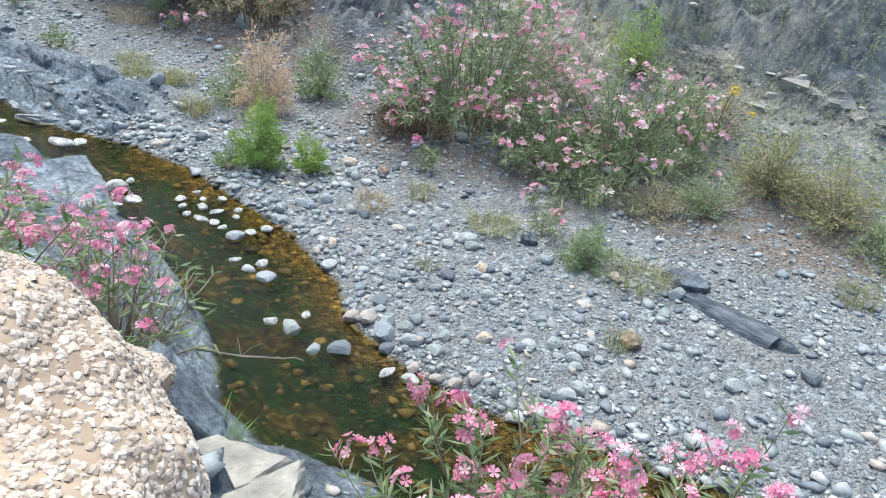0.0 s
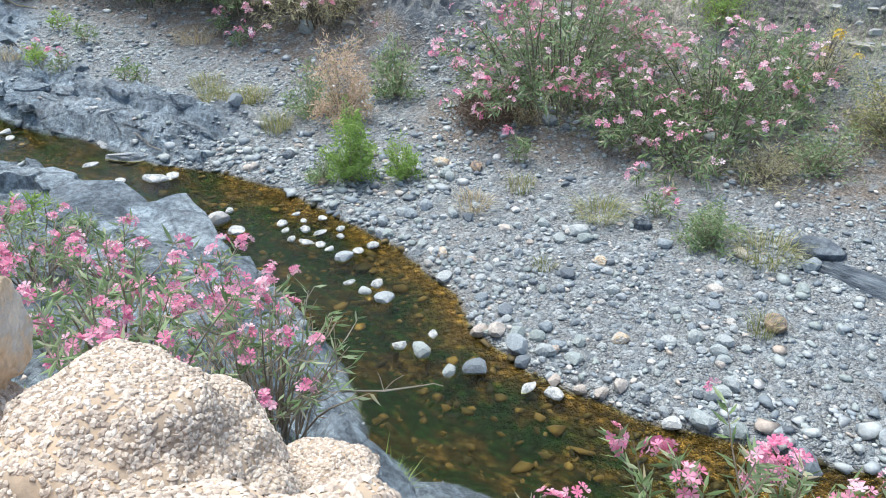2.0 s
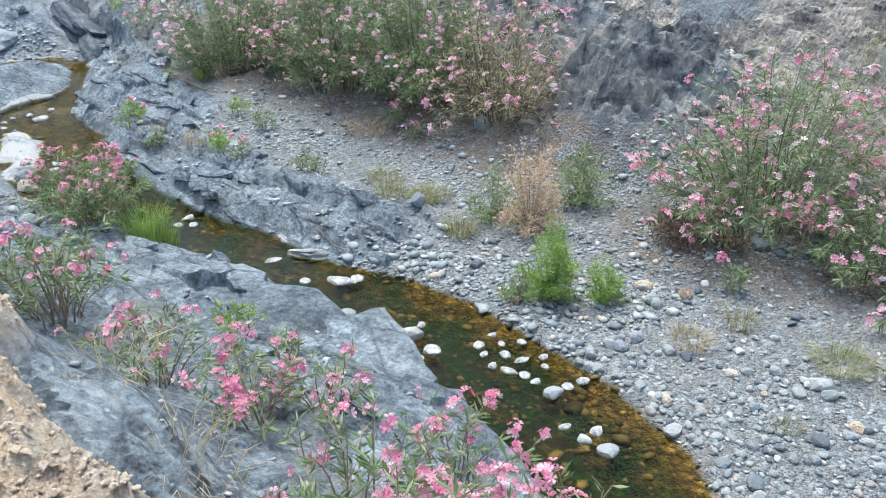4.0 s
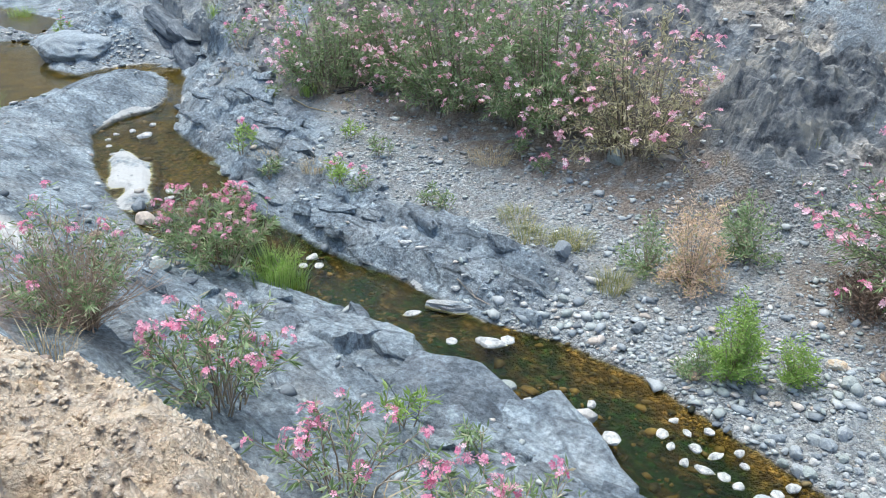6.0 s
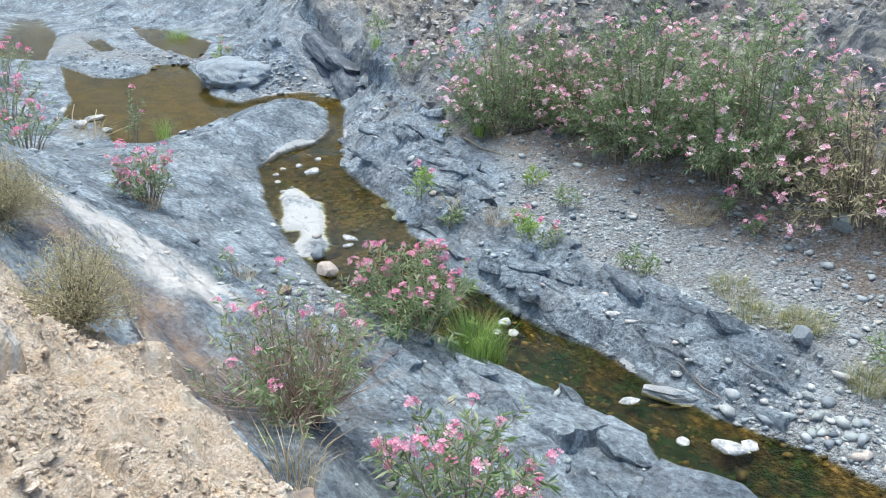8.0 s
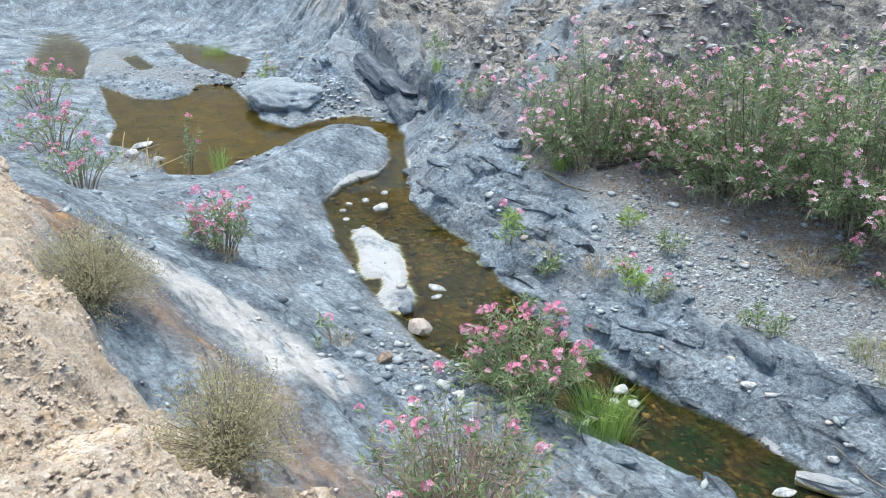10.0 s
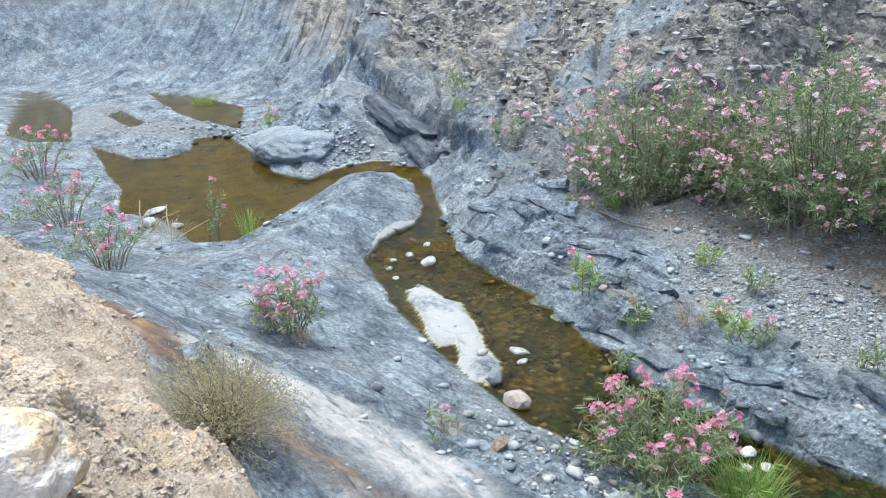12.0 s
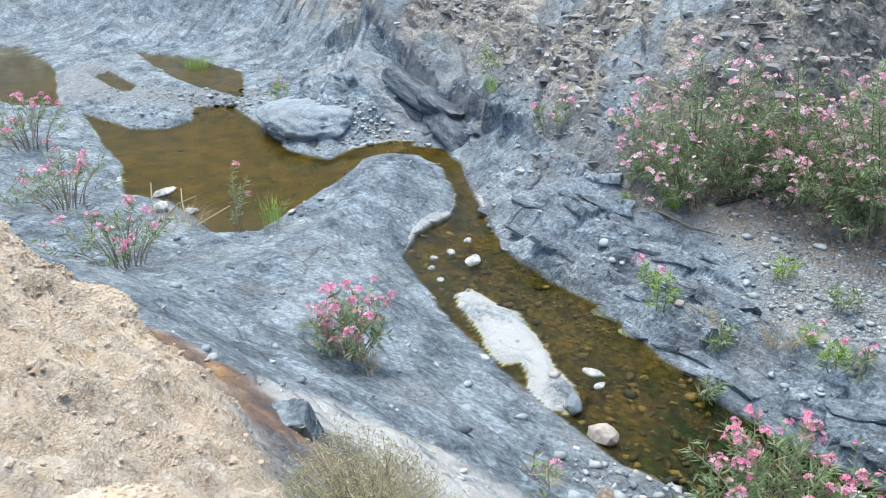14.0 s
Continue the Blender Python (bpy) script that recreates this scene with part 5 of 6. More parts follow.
FAR_SHRUBS = [
    (3.0, 7.25, 2.15, 1.35, 31, "tall dense oleander in full pink bloom below the hill", 260, 90, .6, "leaf"),
    (4.75, 6.25, 1.35, 1.05, 32, "straggly oleander with pale pink flowers on the gravel edge", 55, 60, .6, "leaf"),
    (3.75, 6.15, .85, .75, 37, "low oleander with pale pink flowers on the gravel edge", 30, 40, .7, "leaf"),
    (5.45, 6.75, .95, .7, 39, "small oleander with pale pink flowers among weeds", 46, 34, .6, "leaf"),
    (4.25, 5.5, .5, .6, 40, "low spreading oleander with few pink flowers on gravel", 12, 26, .7, "leaf"),
    (-5.5, 12.4, 2.25, 1.15, 33, "oleander in pink bloom below the hillside", 150, 80, .7, "leaf"),
    (-4.3, 12.6, 1.95, .95, 38, "oleander with pale pink flowers below the hillside", 85, 52, .7, "leaf"),
    (-3.1, 11.9, 2.5, 1.3, 34, "large dark green oleander in pink bloom", 190, 95, .9, "leaf"),
    (-1.7, 11.2, 2.6, 1.3, 35, "large dense oleander in pink bloom at the hill's foot", 190, 95, .9, "leaf"),
    (-.25, 10.3, 2.2, 1.15, 36, "pale drooping oleander with many bare twigs", 140, 110, .35, "leaf_grey"),
]
for x, y, tall, wide, seed, label, fl, st, lf, leaf in FAR_SHRUBS:
    oleander(x, y, tall, wide, seed, label, fl, st, lf, leaf=leaf, bare=.02, clusters=(SMALL_CLUSTERS + PALE_CLUSTERS if seed == 31 else PALE_CLUSTERS), group="oleanders at the hill's foot", size=1.05, dome=True, bloom=1.32, droop=.25 if seed == 36 else .08)
# sprouts on the gravel and among the ledges
for k, (x, y, tall, fl) in enumerate([(-4.51, 10.5, .4, 0), (-1.87, 10.23, .45, 3), (-2.91, 8.8, .35, 0), (-4.39, 9.3, .35, 2), (-3.97, 10.03, .4, 0), (-2.66, 8.65, .35, 0),
                                      (-4.23, 8.96, .4, 2), (-3.94, 9.02, .35, 2), (-1.48, 9.87, .35, 3), (-6.05, 10.05, .35, 2), (-7.69, 13.5, .8, 5), (-9.0, 15.3, .6, 0),
                                      (-13.9, 16.6, .7, 5), (3.73, 4.63, .4, 3), (-4.3, 6.9, .5, 0), (-4.2, 6.7, .5, 0), (-5.4, 8.4, .4, 0), (-6.4, 11.9, .3, 0), (-5.9, 9.5, .45, 0), (-5.3, 9.1, .4, 0),
                                      (2.5, 5.9, .35, 1), (-2.06, 4.12, .5, 2), (-1.5, 3.9, .35, 0)]):
    oleander(x, y, tall, tall * .38, 60 + k, "young oleander shoot with a few flowers" if fl else "leafy green oleander shoot", fl, 5, 1.6, leaf="leaf" if k % 3 else "leaf_bright", bare=.15, group="young shoots", name="oleander_shoot")

# ---- grasses and low shrubs ----


def tuft(x, y, tall, wide, seed, blades, mat, label, name="grass_tuft", flat=0.0, group="grass tufts", z=None):
    rng = random.Random(seed)
    v, f = [], []
    for _ in range(blades):
        a, r = rng.uniform(0, 6.283), wide * math.sqrt(rng.random()) * .5
        p = Vector((math.cos(a) * r, math.sin(a) * r, -.02))
        ln = tall * rng.uniform(.5, 1.1)
        out = Vector((math.cos(a + rng.gauss(0, .6)), math.sin(a + rng.gauss(0, .6)), 0))
        bend = rng.uniform(.15, .6) + flat
        m = p + out * ln * bend * .3 + Vector((0, 0, ln * .6 * (1 - flat * .5)))
        t = p + out * ln * bend + Vector((0, 0, ln * (1 - flat)))
        sd = out.cross(Vector((0, 0, 1))) * rng.uniform(.0012, .003)
        i = len(v)
        v += [p - sd, p + sd, m + sd, m - sd, t]
        f += [(i, i + 1, i + 2, i + 3), (i + 3, i + 2, i + 4)]
    ob = new(name, mesh_of(name, v, f, MAT[mat]))
    ob.location = (x, y, height(x, y) if z is None else z)
    return tagged(ob, label, "grass", group)


def bushlet(x, y, tall, wide, seed, label, leaf, twig="bark", leaves=1800, twigs=60, ln=.03, name="shrub", group="low shrubs", bloom=0, bloom_mesh=None):
    """A rounded low shrub of fine twigs and tiny leaves."""
    rng = random.Random(seed)
    root = new(name)
    root.location = (x, y, height(x, y) - .02)
    tagged(root, label, "shrub", group)
    sv, sf, lv, lf, ends = [], [], [], [], []
    for _ in range(twigs):
        a, e = rng.uniform(0, 6.283), rng.uniform(.05, 1)
        d = Vector((math.cos(a) * math.sqrt(1 - e * e) * wide * .5, math.sin(a) * math.sqrt(1 - e * e) * wide * .5, e * tall)) * rng.uniform(.75, 1.08)
        m = d * .5 + Vector((rng.gauss(0, .03), rng.gauss(0, .03), tall * .06))
        pts = [Vector((0, 0, 0)), m, d]
        tube(sv, sf, pts, min(.006, .11 * ln), min(.0018, .05 * ln), 3)
        ends.append((pts, d))
    for _ in range(leaves):
        pts, d = rng.choice(ends)
        t = 1 - .75 * rng.random() ** 1.6
        q = (pts[0].lerp(pts[1], t * 2) if t < .5 else pts[1].lerp(pts[2], t * 2 - 1)) + Vector((rng.gauss(0, .035), rng.gauss(0, .035), rng.gauss(0, .03))) * (wide + .3)
        w = Vector((rng.gauss(0, 1), rng.gauss(0, 1), rng.gauss(.8, .7))).normalized()
        l = ln * rng.uniform(.6, 1.3)
        blade(lv, lf, q, q + w * l, l * .12, w.orthogonal().normalized())
    part("twig_dome", mesh_of("twig_dome", sv, sf, MAT[twig]), root)
    part("foliage", mesh_of("foliage", lv, lf, MAT[leaf]), root)
    for k in range(bloom):
        ob = part("blossom", bloom_mesh, root, "yellow blossom")
        ob.location = ends[k % len(ends)][1]
    return root


YELLOW = cluster_mesh(50, 7, .05, "petal_yellow")
LOW = [
    (.62, 5.7, .9, .6, 301, "bright green willow-like shrub on the gravel", "leaf_bright", 3800, 60, .055),
    (1.15, 5.75, .55, .45, 302, "small bright green shrub on the gravel", "leaf_bright", 1400, 30, .05),
    (.3, 5.75, .35, .4, 303, "low grey-green shrub on the gravel", "leaf", 700, 24, .05),
    (.36, 7.25, 1.2, .8, 304, "half-dry shrub with pale orange leaves", "leaf_dry", 3000, 60, .06),
    (-.1, 7.6, .75, .7, 305, "green and orange low shrub behind the gravel bar", "leaf", 1100, 40, .06),
    (1.0, 7.9, .8, .7, 306, "green leafy shrub at the hill's foot", "leaf", 1500, 40, .07),
    (4.05, 4.15, .45, .6, 307, "dark green feathery tuft on the gravel", "leaf", 1900, 50, .05),
    (5.05, 7.75, .95, .9, 308, "pale bright green shrub on the hillside", "leaf_bright", 2200, 60, .06),
    (6.0, 6.75, .9, .8, 309, "yellow-flowering shrub on the hillside", "leaf_grey", 1400, 50, .05),
    (6.3, 5.6, .8, 1.0, 310, "dry yellowish shrub at the hill's foot", "grass", 2600, 90, .06),
    (6.85, 5.1, .7, 1.0, 311, "dry yellow-green shrub at the hill's foot", "grass", 2200, 80, .06),
    (7.2, 4.6, .5, .8, 312, "low green shrub at the gravel edge", "leaf", 1500, 60, .05),
    (5.5, 5.3, .55, 1.0, 313, "low grey-green scrub at the gravel edge", "leaf", 1800, 60, .05),
    (4.9, 5.2, .45, .9, 314, "low grey-green scrub at the gravel edge", "leaf_grey", 1500, 60, .05),
    (-7.38, 4.15, .6, .95, 315, "rounded grey-green dry shrub on the bank", "leaf_grey", 13000, 420, .026),
    (-5.5, 3.0, .55, .74, 316, "dome of dry yellow-green shrub on slate", "leaf_grey", 7500, 300, .026),
    (2.15, 7.02, .42, .85, 319, "dead brown brush heap at the shrub's foot", "brush", 2200, 120, .07),
    (2.62, 6.78, .28, .4, 320, "pale dead root clump on the gravel", "straw", 500, 50, .05),
    (2.75, -.75, .45, .25, 318, "small yellow-green plant among the oleanders", "leaf_bright", 500, 20, .03),
]
for x, y, tall, wide, seed, label, leaf, nl, nt, ln in LOW:
    bushlet(x, y, tall, wide, seed, label, leaf, "dead_wood" if leaf in ("leaf_grey", "grass", "leaf_dry") else "bark", nl, nt, ln, bloom=9 if seed == 309 else 0, bloom_mesh=YELLOW)
TUFTS = [
    (1.91, 4.99, .22, .35, 160, "straw", "reddish dry tuft on the gravel", .35), (2.43, 5.34, .18, .3, 110, "grass", "small green tuft on the gravel", .1),
    (3.16, 4.71, .3, .4, 200, "grass", "flattened dry grass on the gravel", .5), (2.52, 3.83, .14, .2, 70, "grass", "tiny tuft on the gravel", .1),
    (4.06, 2.78, .2, .2, 90, "grass", "small green tuft on the gravel", .1), (4.5, 3.9, .3, .5, 220, "grass", "brown dry grass by the slate outcrop", .4),
    (-.47, 7.15, .3, .35, 220, "grass", "dark green tuft on the gravel", .15), (-1.12, 7.95, .22, .5, 240, "grass", "sparse green grass on the gravel", .25),
    (-1.53, 8.12, .25, .4, 200, "grass", "sparse green grass on the gravel", .2), (-1.71, 8.59, .22, .5, 220, "grass", "sparse green grass on the gravel", .25),
    (-.96, 8.06, .25, .5, 240, "grass", "sparse green grass on the gravel", .25), (-5.8, 12.0, .35, .3, 160, "leaf_bright", "bright green tuft below the hill", .1),
    (-11.4, 11.05, .45, .3, 90, "leaf_bright", "green rushes at the pond edge", .05), (-12.6, 10.55, .4, .7, 130, "straw", "dead pale stalks at the pond edge", .4),
    (-4.25, 6.6, .55, .45, 260, "leaf_bright", "bright green reeds growing in the stream", .05), (-4.1, 6.8, .5, .3, 160, "leaf_bright", "bright green reeds growing in the stream", .05),
    (-4.2, 3.0, .4, .35, 90, "straw", "dry grass stalks under the twiggy oleander", .2), (-.95, 1.0, .3, .6, 70, "straw", "dry pale grass hanging over slate", .5),
    (-1.5, 1.45, .26, .5, 60, "straw", "dry pale grass hanging over slate", .5), (6.6, 3.9, .2, .4, 200, "grass", "green patch of grass on the gravel", .2),
    (1.3, 1.0, .25, .3, 120, "leaf_bright", "green grass at the foot of the oleander", .1), (-5.5, 9.4, .25, .3, 120, "straw", "dry tuft on the slate ledge", .3),
    (-4.7, 9.2, .25, .35, 130, "straw", "dry tuft on the slate ledge", .3), (-2.3, 10.2, .3, .6, 200, "straw", "dry litter grass below the oleanders", .4),
    (-8.9, 14.9, .4, .3, 90, "leaf_bright", "green plant at the foot of the slope", .1), (-18.2, 20.6, .5, .8, 260, "leaf_bright", "green grass patch upstream", .1),
    (-6.8, 6.45, .2, .2, 60, "straw", "dry tuft at the slate step", .3), (-8.6, 7.2, .14, .35, 120, "straw", "dry grass around the small oleander", .4),
]
for k, (x, y, tall, wide, n, mat, label, flat) in enumerate(TUFTS):
    tuft(x, y, tall, wide, 400 + k, int(n * 1.4), mat, label, flat=flat)


def hillside_grass():
    """Sparse dry grass and herbs scattered over the hillside."""
    rng = np.random.RandomState(9)
    P = np.column_stack([rng.uniform(-14, 13, 26000), rng.uniform(4, 20, 26000)])
    G = terrain(P[:, 0], P[:, 1])
    dens = G["hill"] * (.25 + .75 * step(P[:, 0], 2, 5)) * (vnoise(P[:, 0] * .9, P[:, 1] * .9, 91) > .42)
    ok = rng.rand(len(P)) < dens * .55
    v, f = [], []
    for (px, py), pz in zip(P[ok], G["z"][ok]):
        for _ in range(rng.randint(3, 8)):
            a, ln = rng.uniform(0, 6.28), rng.uniform(.06, .24)
            w = .004
            qx, qy = px + rng.normal(0, .05), py + rng.normal(0, .05)
            i = len(v)
            tx, ty = math.cos(a) * ln * .5, math.sin(a) * ln * .5
            v += [(qx - w * math.sin(a), qy + w * math.cos(a), pz - .02), (qx + w * math.sin(a), qy - w * math.cos(a), pz - .02), (qx + tx, qy + ty, pz + ln)]
            f.append((i, i + 1, i + 2))
    return tagged(new("hillside_grass", mesh_of("hillside_grass", v, f, MAT["grass"])), "sparse dry grass on the stony hillside", "grass", kind="stuff")


hillside_grass()

def scrub():
    """Tangled weeds and herbs at the foot of the hill."""
    rng = random.Random(77)
    v, f = [], []
    R = np.random.RandomState(7)
    P = np.column_stack([R.uniform(2.5, 11, 11000), R.uniform(3.4, 10, 11000)])
    G = terrain(P[:, 0], P[:, 1])
    line = 7.6 - .42 * P[:, 0]
    dens = step(P[:, 1] - line, -.2, .9) * (1 - .75 * step(P[:, 1] - line, 2.2, 4.0)) * step(vnoise(P[:, 0] * 1.1, P[:, 1] * 1.1, 97), .3, .6)
    dens = np.maximum(dens, .9 * step(P[:, 0] + .5 * P[:, 1], 8.6, 9.6) * (1 - step(P[:, 1] - line, 3, 5)))
    ok = R.rand(len(P)) < dens * .6
    for (px, py), pz in zip(P[ok], G["z"][ok]):
        h = rng.uniform(.12, .55)
        top = Vector((px + rng.gauss(0, .12), py + rng.gauss(0, .12), pz + h))
        foot = Vector((px, py, pz - .02))
        for k in range(rng.randint(10, 24)):
            q = foot.lerp(top, rng.uniform(.15, 1))
            w = Vector((rng.gauss(0, 1), rng.gauss(0, 1), rng.uniform(.2, 1.2))).normalized()
            l = rng.uniform(.02, .05)
            blade(v, f, q, q + w * l, l * .13, w.orthogonal().normalized())
        sd = Vector((.003, .002, 0))
        i = len(v)
        v += [foot - sd, foot + sd, top]
        f.append((i, i + 1, i + 2))
    return tagged(new("scrub", mesh_of("scrub", v, f, MAT["weed"])), "tangled grey-green weeds and dry herbs at the hill's foot", "weeds", kind="stuff")


scrub()


def rubble():
    """Angular slate shards lying along the beds of the hillside."""
    rng = np.random.RandomState(31)
    n = 60000
    P = np.column_stack([rng.uniform(-22, 9, n), rng.uniform(6, 24, n)])
    G = terrain(P[:, 0], P[:, 1])
    far = G["side"] > 0
    dens = far * G["hill"] * (G["mound"] < .3) * step(vnoise(P[:, 0] * .7, P[:, 1] * .7, 33), .25, .6)
    ok = (rng.rand(n) < dens * .6) & (G["wet"] > .4)
    P, z = P[ok], G["z"][ok]
    m = len(P)
    base = np.array([(-.5, -.5, -.5), (.5, -.5, -.5), (.5, .5, -.5), (-.5, .5, -.5), (-.4, -.35, .5), (.35, -.42, .5), (.42, .3, .45), (-.3, .4, .5)])
    quad = np.array([(0, 3, 2, 1), (4, 5, 6, 7), (0, 1, 5, 4), (1, 2, 6, 5), (2, 3, 7, 6), (3, 0, 4, 7)])
    ln = np.exp(rng.normal(math.log(.085), .5, m)).clip(.03, .34)
    V = (base[None] + rng.normal(0, .13, (m, 8, 3))) * np.column_stack([ln, ln * rng.uniform(.35, .7, m), ln * rng.uniform(.2, .45, m)])[:, None, :]
    tip = rng.normal(.1, .5, m)
    ct, st = np.cos(tip)[:, None], np.sin(tip)[:, None]
    V = np.stack([V[:, :, 0], V[:, :, 1] * ct - V[:, :, 2] * st, V[:, :, 1] * st + V[:, :, 2] * ct], 2)
    a = STRIKE + rng.normal(0, .5, m)
    c, sn = np.cos(a)[:, None], np.sin(a)[:, None]
    V = np.stack([V[:, :, 0] * c - V[:, :, 1] * sn, V[:, :, 0] * sn + V[:, :, 1] * c, V[:, :, 2]], 2)
    V += np.column_stack([P, z + ln * .06])[:, None, :]
    F = (quad[None] + (np.arange(m) * 8)[:, None, None]).reshape(-1, 4)
    me = mesh_of("rubble", V.reshape(-1, 3).tolist(), F.tolist(), MAT["rubble"])
    tagged(new("rubble", me), "broken brown-grey slate rubble on the hillside", "rubble", kind="stuff")


rubble()

# ---- dead wood ----


def branch(name, pts, r0, r1, mat, label, forks=0, seed=0):
    rng = random.Random(seed)
    v, f = [], []
    line = [Vector((px, py, height(px, py) + dz)) for px, py, dz in pts]
    o = line[0].copy()
    line = [p - o for p in line]
    tube(v, f, line, r0, r1, 6)
    for _ in range(forks):
        j = rng.randrange(1, len(line))
        q = line[j]
        e = q + Vector((rng.gauss(0, .15), rng.gauss(0, .15), rng.uniform(.02, .22)))
        tube(v, f, [q, q.lerp(e, .5) + Vector((0, 0, .02)), e], r1, r1 * .5, 4)
    ob = new(name, mesh_of(name, v, f, MAT[mat], True))
    ob.location = o
    return tagged(ob, label, "dead wood", "dead branches")


branch("branch", [(-5.25, 11.95, .05), (-4.95, 12.02, .06), (-4.7, 12.08, .12), (-4.5, 12.3, .15)], .03, .02, "dark_wood", "dark charred branch on the litter", 2, 1)
branch("stick", [(-6.0, 11.75, .03), (-5.6, 11.4, .04), (-5.1, 11.2, .02)], .014, .008, "straw", "long pale dry cane on the gravel", 0, 2)
branch("stick", [(-5.9, 12.6, .03), (-5.5, 12.1, .05), (-5.3, 11.95, .06)], .012, .008, "straw", "pale dry cane beside the branch", 0, 3)
branch("twig", [(-1.45, 5.3, .08), (-1.3, 5.05, .1), (-1.15, 4.75, .12)], .008, .005, "dead_wood", "thin bent twig over the stream", 1, 6)
branch("twig", [(1.0, 1.75, .25), (1.25, 1.95, .35), (1.5, 2.25, .25)], .01, .004, "dead_wood", "bare forked twig over the water", 3, 7)
branch("twig", [(-2.2, 7.0, .03), (-1.95, 6.75, .06), (-1.75, 6.6, .08)], .008, .004, "dead_wood", "thin root at the ledge", 2, 8)
for k, (x, y) in enumerate([(-12.9, 10.6), (-12.6, 10.7), (-12.4, 10.65), (-13.1, 10.7)]):
    branch("stick", [(x, y, .02), (x + .15 * (-1) ** k, y + .2, .25), (x + .3 * (-1) ** k, y + .45, .4)], .012, .008, "straw", "broken pale cane at the pond edge", 0, 20 + k)

# ---- stones: the ones that can be told apart, then the gravel ----
PEBBLES = [rock_mesh("stone", 500 + k, MAT["stone"], flat, 2, .28, 11) for k, flat in enumerate((.5, .6, .7, .45, .65, .55))]
PALE = [rock_mesh("stone", 520 + k, MAT["white_crust"], flat, 2, .34, 13) for k, flat in enumerate((.28, .36, .42))]
WARM = [rock_mesh("stone", 530 + k, MAT["tan_rock"], flat, 2, .18, 7) for k, flat in enumerate((.6, .7))]
RED = [rock_mesh("stone", 540, MAT["rust_rock"], .6, 2, .18, 7)]


for me in PEBBLES + PALE + WARM + RED:
    me.polygons.foreach_set("use_smooth", [False] * len(me.polygons))


def stone(x, y, size, kind, label, turn=0, z=None, group="loose stones"):
    me = kind[int(abs(x * 37 + y * 91) * 10) % len(kind)]
    ob = new("stone", me)
    if z is None:
        G = terrain(np.array([x]), np.array([y]))
        z = float(G["z"][0])
        if G["wet"][0] < 0:
            z = max(z, float(G["level"][0]) - .08 * size)
    ob.matrix_world = pose(x, y, z + size * .12, 0, 0, turn) @ Matrix.Diagonal((size, size, size, 1))
    return tagged(ob, label, "stone", group)


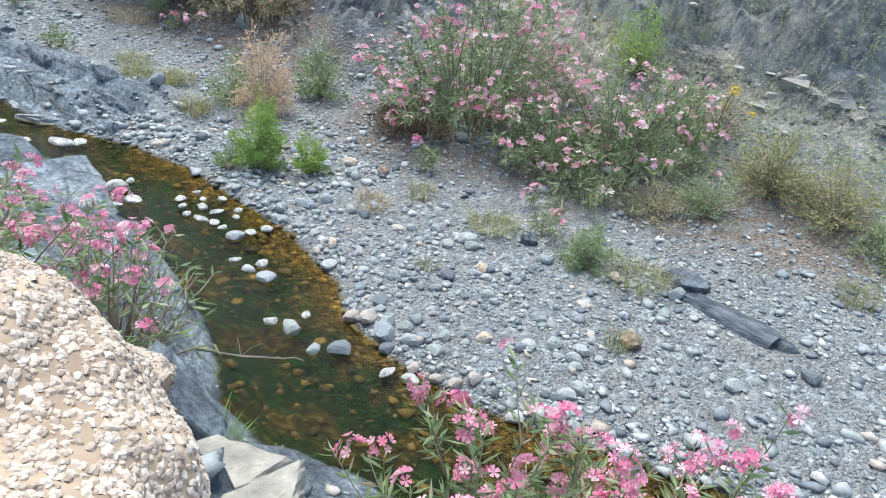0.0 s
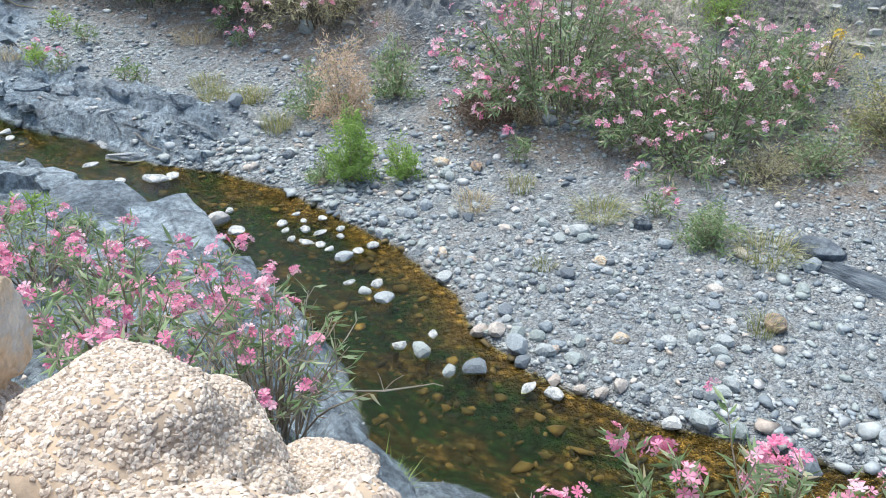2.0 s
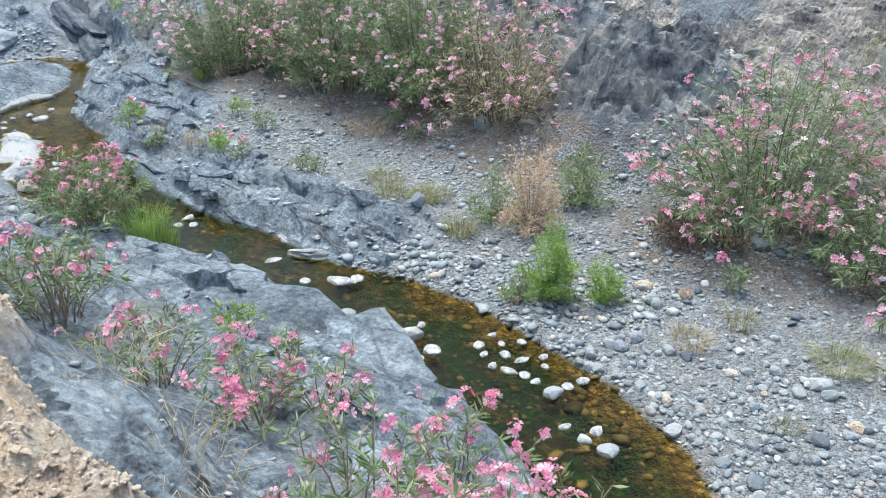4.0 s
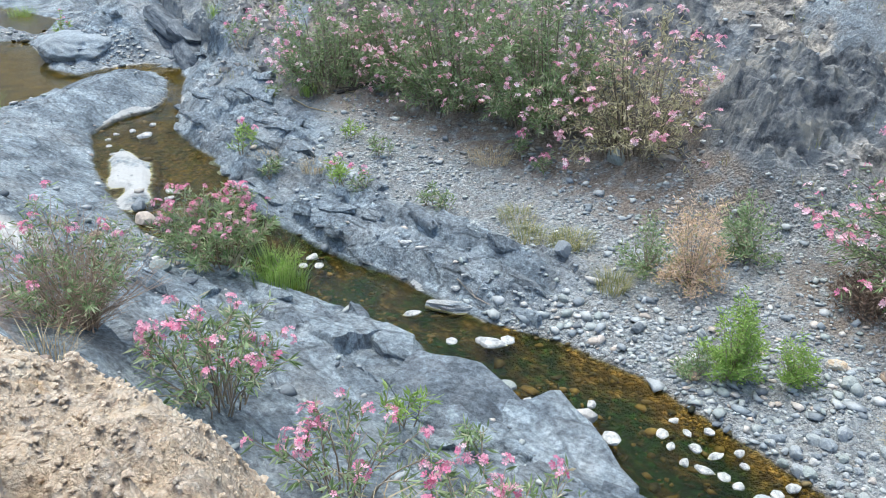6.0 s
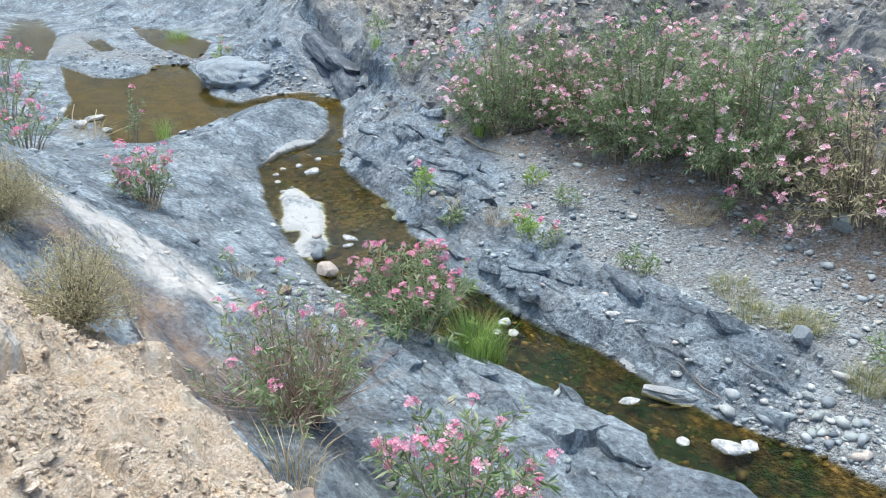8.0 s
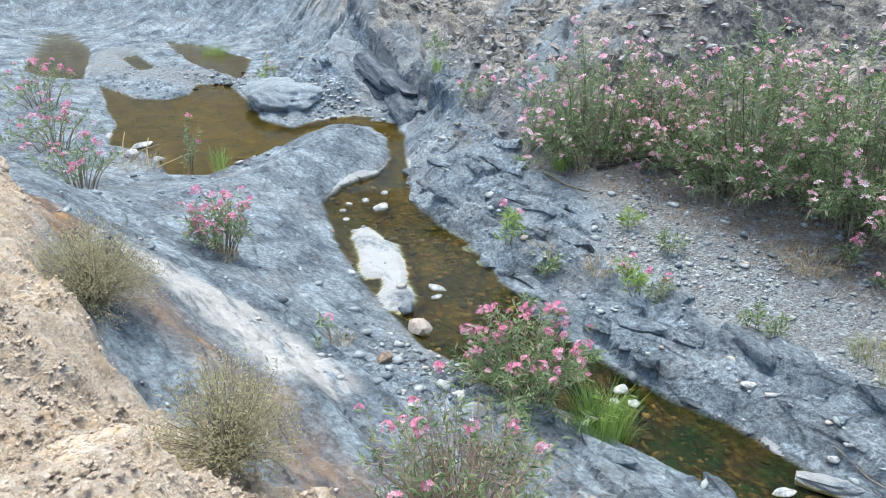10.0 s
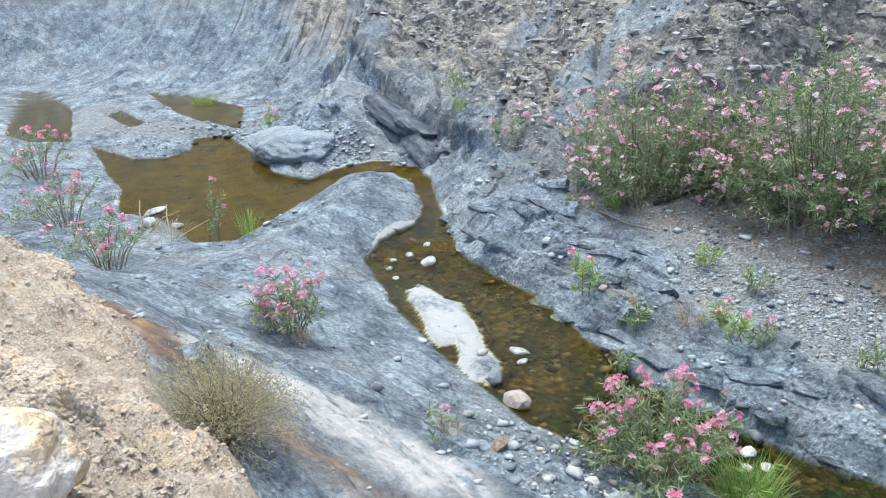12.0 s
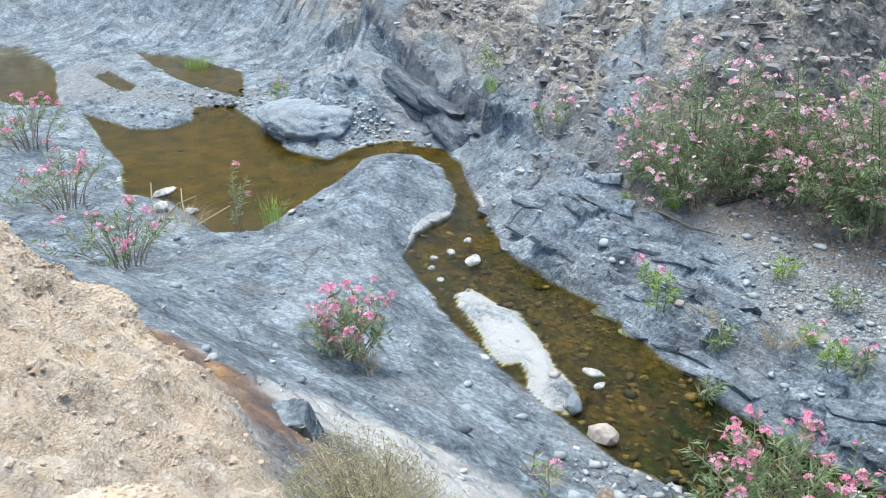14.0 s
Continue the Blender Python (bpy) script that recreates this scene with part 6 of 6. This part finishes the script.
GREYL, PALEL, WARML, REDL = "rounded grey river stone on the gravel", "white-crusted stone standing in the shallow stream", "rounded orange-tan stone on the gravel", "reddish brown stone on the gravel"
STONES = [
    (1.88, 2.51, .26, 0), (1.68, 2.47, .15, 0), (1.47, 2.73, .22, 0), (1.30, 2.80, .16, 1), (1.55, 2.95, .14, 1), (2.42, 2.2, .20, 1), (2.25, 2.28, .16, 1), (2.2, 2.7, .24, 0), (2.4, 2.6, .2, 0), (2.05, 2.9, .2, 0),
    (2.6, 2.5, .2, 0), (1.13, 3.49, .2, 0), (1.05, 3.7, .18, 1), (.95, 3.6, .16, 0), (.8, 3.75, .14, 1), (1.62, 4.12, .17, 2), (2.9, 4.42, .24, 0), (3.03, 3.88, .15, 2), (3.25, 3.85, .14, 1), (2.99, 2.76, .15, 2),
    (4.2, 2.86, .26, 3), (2.9, 6.8, .26, 0), (4.8, 3.7, .22, 0), (1.98, 5.82, .2, 3), (1.6, 6.0, .22, 2), (1.65, 5.75, .22, 0), (3.35, 1.85, .24, 0), (3.55, 1.75, .2, 0), (3.9, 1.5, .28, 0), (4.5, 1.6, .25, 0),
    (-.68, 4.98, .30, 0), (-.62, 5.2, .15, 1), (-.45, 4.75, .24, 1), (-.55, 4.6, .17, 1), (-.85, 5.05, .16, 0), (.0, 4.9, .16, 1), (.05, 4.75, .14, 1), (.25, 4.75, .17, 1), (.41, 4.69, .16, 1), (.15, 4.55, .14, 1),
    (.3, 4.5, .18, 1), (.45, 4.45, .14, 1), (.2, 4.95, .13, 1), (.38, 5.0, .14, 1), (.6, 4.75, .14, 1), (.55, 4.35, .13, 1), (.7, 4.2, .2, 0), (.82, 4.32, .14, 1), (.62, 4.6, .12, 1), (.95, 4.4, .17, 1), (.1, 5.1, .12, 1),
    (-1.67, 6.06, .36, 1), (-1.5, 6.15, .2, 1), (-2.08, 6.02, .17, 1), (-2.6, 6.5, .22, 1), (-2.95, 7.6, .2, 1), (-4.15, 7.57, .22, 1), (-4.0, 7.4, .17, 1), (-4.2, 7.35, .15, 1), (-1.4, 5.35, .2, 0), (-1.2, 5.15, .14, 1),
    (-.5, 10.03, .42, 0), (-2.2, 6.95, .15, 1), (-8.4, 10.9, .4, 1), (-8.75, 11.1, .2, 1), (-8.95, 10.9, .16, 1), (-8.6, 11.5, .2, 1), (-6.58, 8.57, .26, 1), (-6.5, 8.35, .18, 1), (-6.72, 7.95, .3, 0), (-6.4, 7.55, .36, 0),
    (-6.33, 6.45, .2, 3), (-5.5, 6.25, .25, 1), (-5.25, 6.0, .28, 0), (-5.0, 6.1, .22, 0), (-4.85, 5.85, .22, 0), (-13.79, 11.97, .45, 1), (-13.2, 11.0, .4, 1), (-12.9, 11.3, .3, 1), (-8.9, 10.6, .15, 1), (-8.7, 10.3, .14, 1),
    (-8.35, 9.9, .14, 1), (-1.05, 7.55, .3, 0), (-1.0, 6.95, .18, 0), (-.2, 6.45, .2, 0), (.3, 5.7, .17, 3), (1.2, 4.95, .17, 0), (1.45, 5.05, .2, 0), (5.6, 2.6, .22, 0), (4.9, 2.4, .2, 0), (4.6, 3.35, .18, 0), (3.9, 3.4, .16, 0),
]
for k, (x, y, size, kind) in enumerate(STONES):
    stone(x, y, size, (PEBBLES, PALE, WARM, RED)[kind], (GREYL, PALEL, WARML, REDL)[kind], (k * 67) % 360)

for k in range(34):
    rng = random.Random(900 + k)
    stone(-11.75 + rng.gauss(0, .34), 15.35 + rng.gauss(0, .22), rng.uniform(.07, .16), PALE, "small white-crusted stone beside the pond channel", k * 47, group="white stones by the channel")


def scatter():
    """Gravel: the stones nearest the path as pieces of the ground, the rest joined."""
    rng = np.random.RandomState(4)
    n = 260000
    P = np.column_stack([rng.uniform(-19, 9, n), rng.uniform(-1, 20, n)])
    G = terrain(P[:, 0], P[:, 1])
    s, d, wet, far = G["s"], G["d"], G["wet"], G["side"] > 0
    open_gravel = (1 - G["rock"]) * (1 - G["hill"]) * (1 - G["cong"])
    patch = .35 + .65 * step(vnoise(P[:, 0] * .8, P[:, 1] * .8, 95), .3, .6)
    dens = np.where(far, open_gravel * patch, 0)
    dens = np.where(far & (s > 10.5), dens * .75, dens)
    dens = np.where(far & (d < .35) & (s < 10.5), 1.0, dens)
    dens = np.maximum(dens, .12 * G["rock"] * far)
    dens = np.maximum(dens, .12 * G["hill"])
    dens = np.where(wet < 0, (.30 * step(-wet, 0, .1) * (s < 19.5) + .10) * (s < 21), dens)
    dens = np.where((wet < 0) & (G["bed"] < .5), .01, dens)
    spot = lambda x, y, r: np.exp(-((P[:, 0] - x) ** 2 + (P[:, 1] - y) ** 2) / r ** 2)
    dens = np.maximum(dens, spot(-5.9, 6.6, .7) * 1.2)
    dens = np.maximum(dens, spot(-11.4, 15.05, .4) * 1.5 * (wet > -.1))
    dens = np.maximum(dens, spot(-15.5, 17.3, 1.2) * .8)
    dens = np.maximum(dens, .05 * (~far) * (G["cong"] < .5))
    ok = rng.rand(n) < dens * np.where(P[:, 0] > -5, .62, .42) * (1 - .3 * step(d, 2.5, 4))
    P, z, s, d, wet, far = P[ok], G["z"][ok], s[ok], d[ok], wet[ok], far[ok]
    size = np.exp(rng.normal(math.log(.035), .55, len(P))) * (1.15 - .25 * step(d, .8, 2.6))
    size = np.where((d < .45) & far & (s < 11), size * 1.2, size)
    size = np.clip(np.where(wet < 0, size * np.where(s > 14, 1.3, .9), size), .016, .17)
    big = size > .021
    P, z, s, d, wet, far, size, bed = P[big], z[big], s[big], d[big], wet[big], far[big], size[big], G["bed"][ok][big]
    near = np.hypot(P[:, 0] - 2.2, P[:, 1] - 3.4)
    pick = np.argsort(near + np.where((size > .065) & (wet > .01), 0, 50))[:300]
    for i in pick:
        ob = new("stone", PEBBLES[i % 6])
        w = size[i] * 1.1
        ob.matrix_world = pose(P[i, 0], P[i, 1], z[i] + w * .13, rng.normal(0, 8), rng.normal(0, 8), rng.uniform(0, 360)) @ Matrix.Diagonal((w, w, w, 1))
        ob.parent = ground
    rest = np.setdiff1d(np.arange(len(P)), pick)
    bm = bmesh.new()
    bmesh.ops.create_icosphere(bm, subdivisions=1, radius=.5)
    bm.verts.ensure_lookup_table()
    base = np.array([v.co[:] for v in bm.verts])
    tri = np.array([[v.index for v in fc.verts] for fc in bm.faces])
    bm.free()
    m, nv = len(rest), len(base)
    jag = 1 + rng.normal(0, .30, (m, nv, 1))
    V = base[None] * jag * np.stack([rng.uniform(.8, 1.3, m), rng.uniform(.5, 1, m), rng.uniform(.3, .65, m)], 1)[:, None, :] * size[rest][:, None, None]
    a = rng.uniform(0, 6.283, m)
    c, sn = np.cos(a)[:, None], np.sin(a)[:, None]
    V = np.stack([V[:, :, 0] * c - V[:, :, 1] * sn, V[:, :, 0] * sn + V[:, :, 1] * c, V[:, :, 2]], 2)
    V += np.column_stack([P[rest], z[rest] + size[rest] * .12])[:, None, :]
    F = (tri[None] + (np.arange(m) * nv)[:, None, None]).reshape(-1, 3)
    me = bpy.data.meshes.new("gravel")
    me.vertices.add(m * nv)
    me.vertices.foreach_set("co", V.ravel())
    me.loops.add(F.size)
    me.loops.foreach_set("vertex_index", F.ravel())
    me.polygons.add(len(F))
    me.polygons.foreach_set("loop_start", np.arange(0, F.size, 3))
    me.update(calc_edges=True)
    me.materials.append(MAT["stone"])
    me.materials.append(MAT["bed_stone"])
    under = bed[rest] > .5
    me.polygons.foreach_set("material_index", np.repeat(under.astype(np.int32), len(tri)))
    tagged(new("gravel", me), "mixed grey river gravel and pebbles", "gravel", kind="stuff")


scatter()
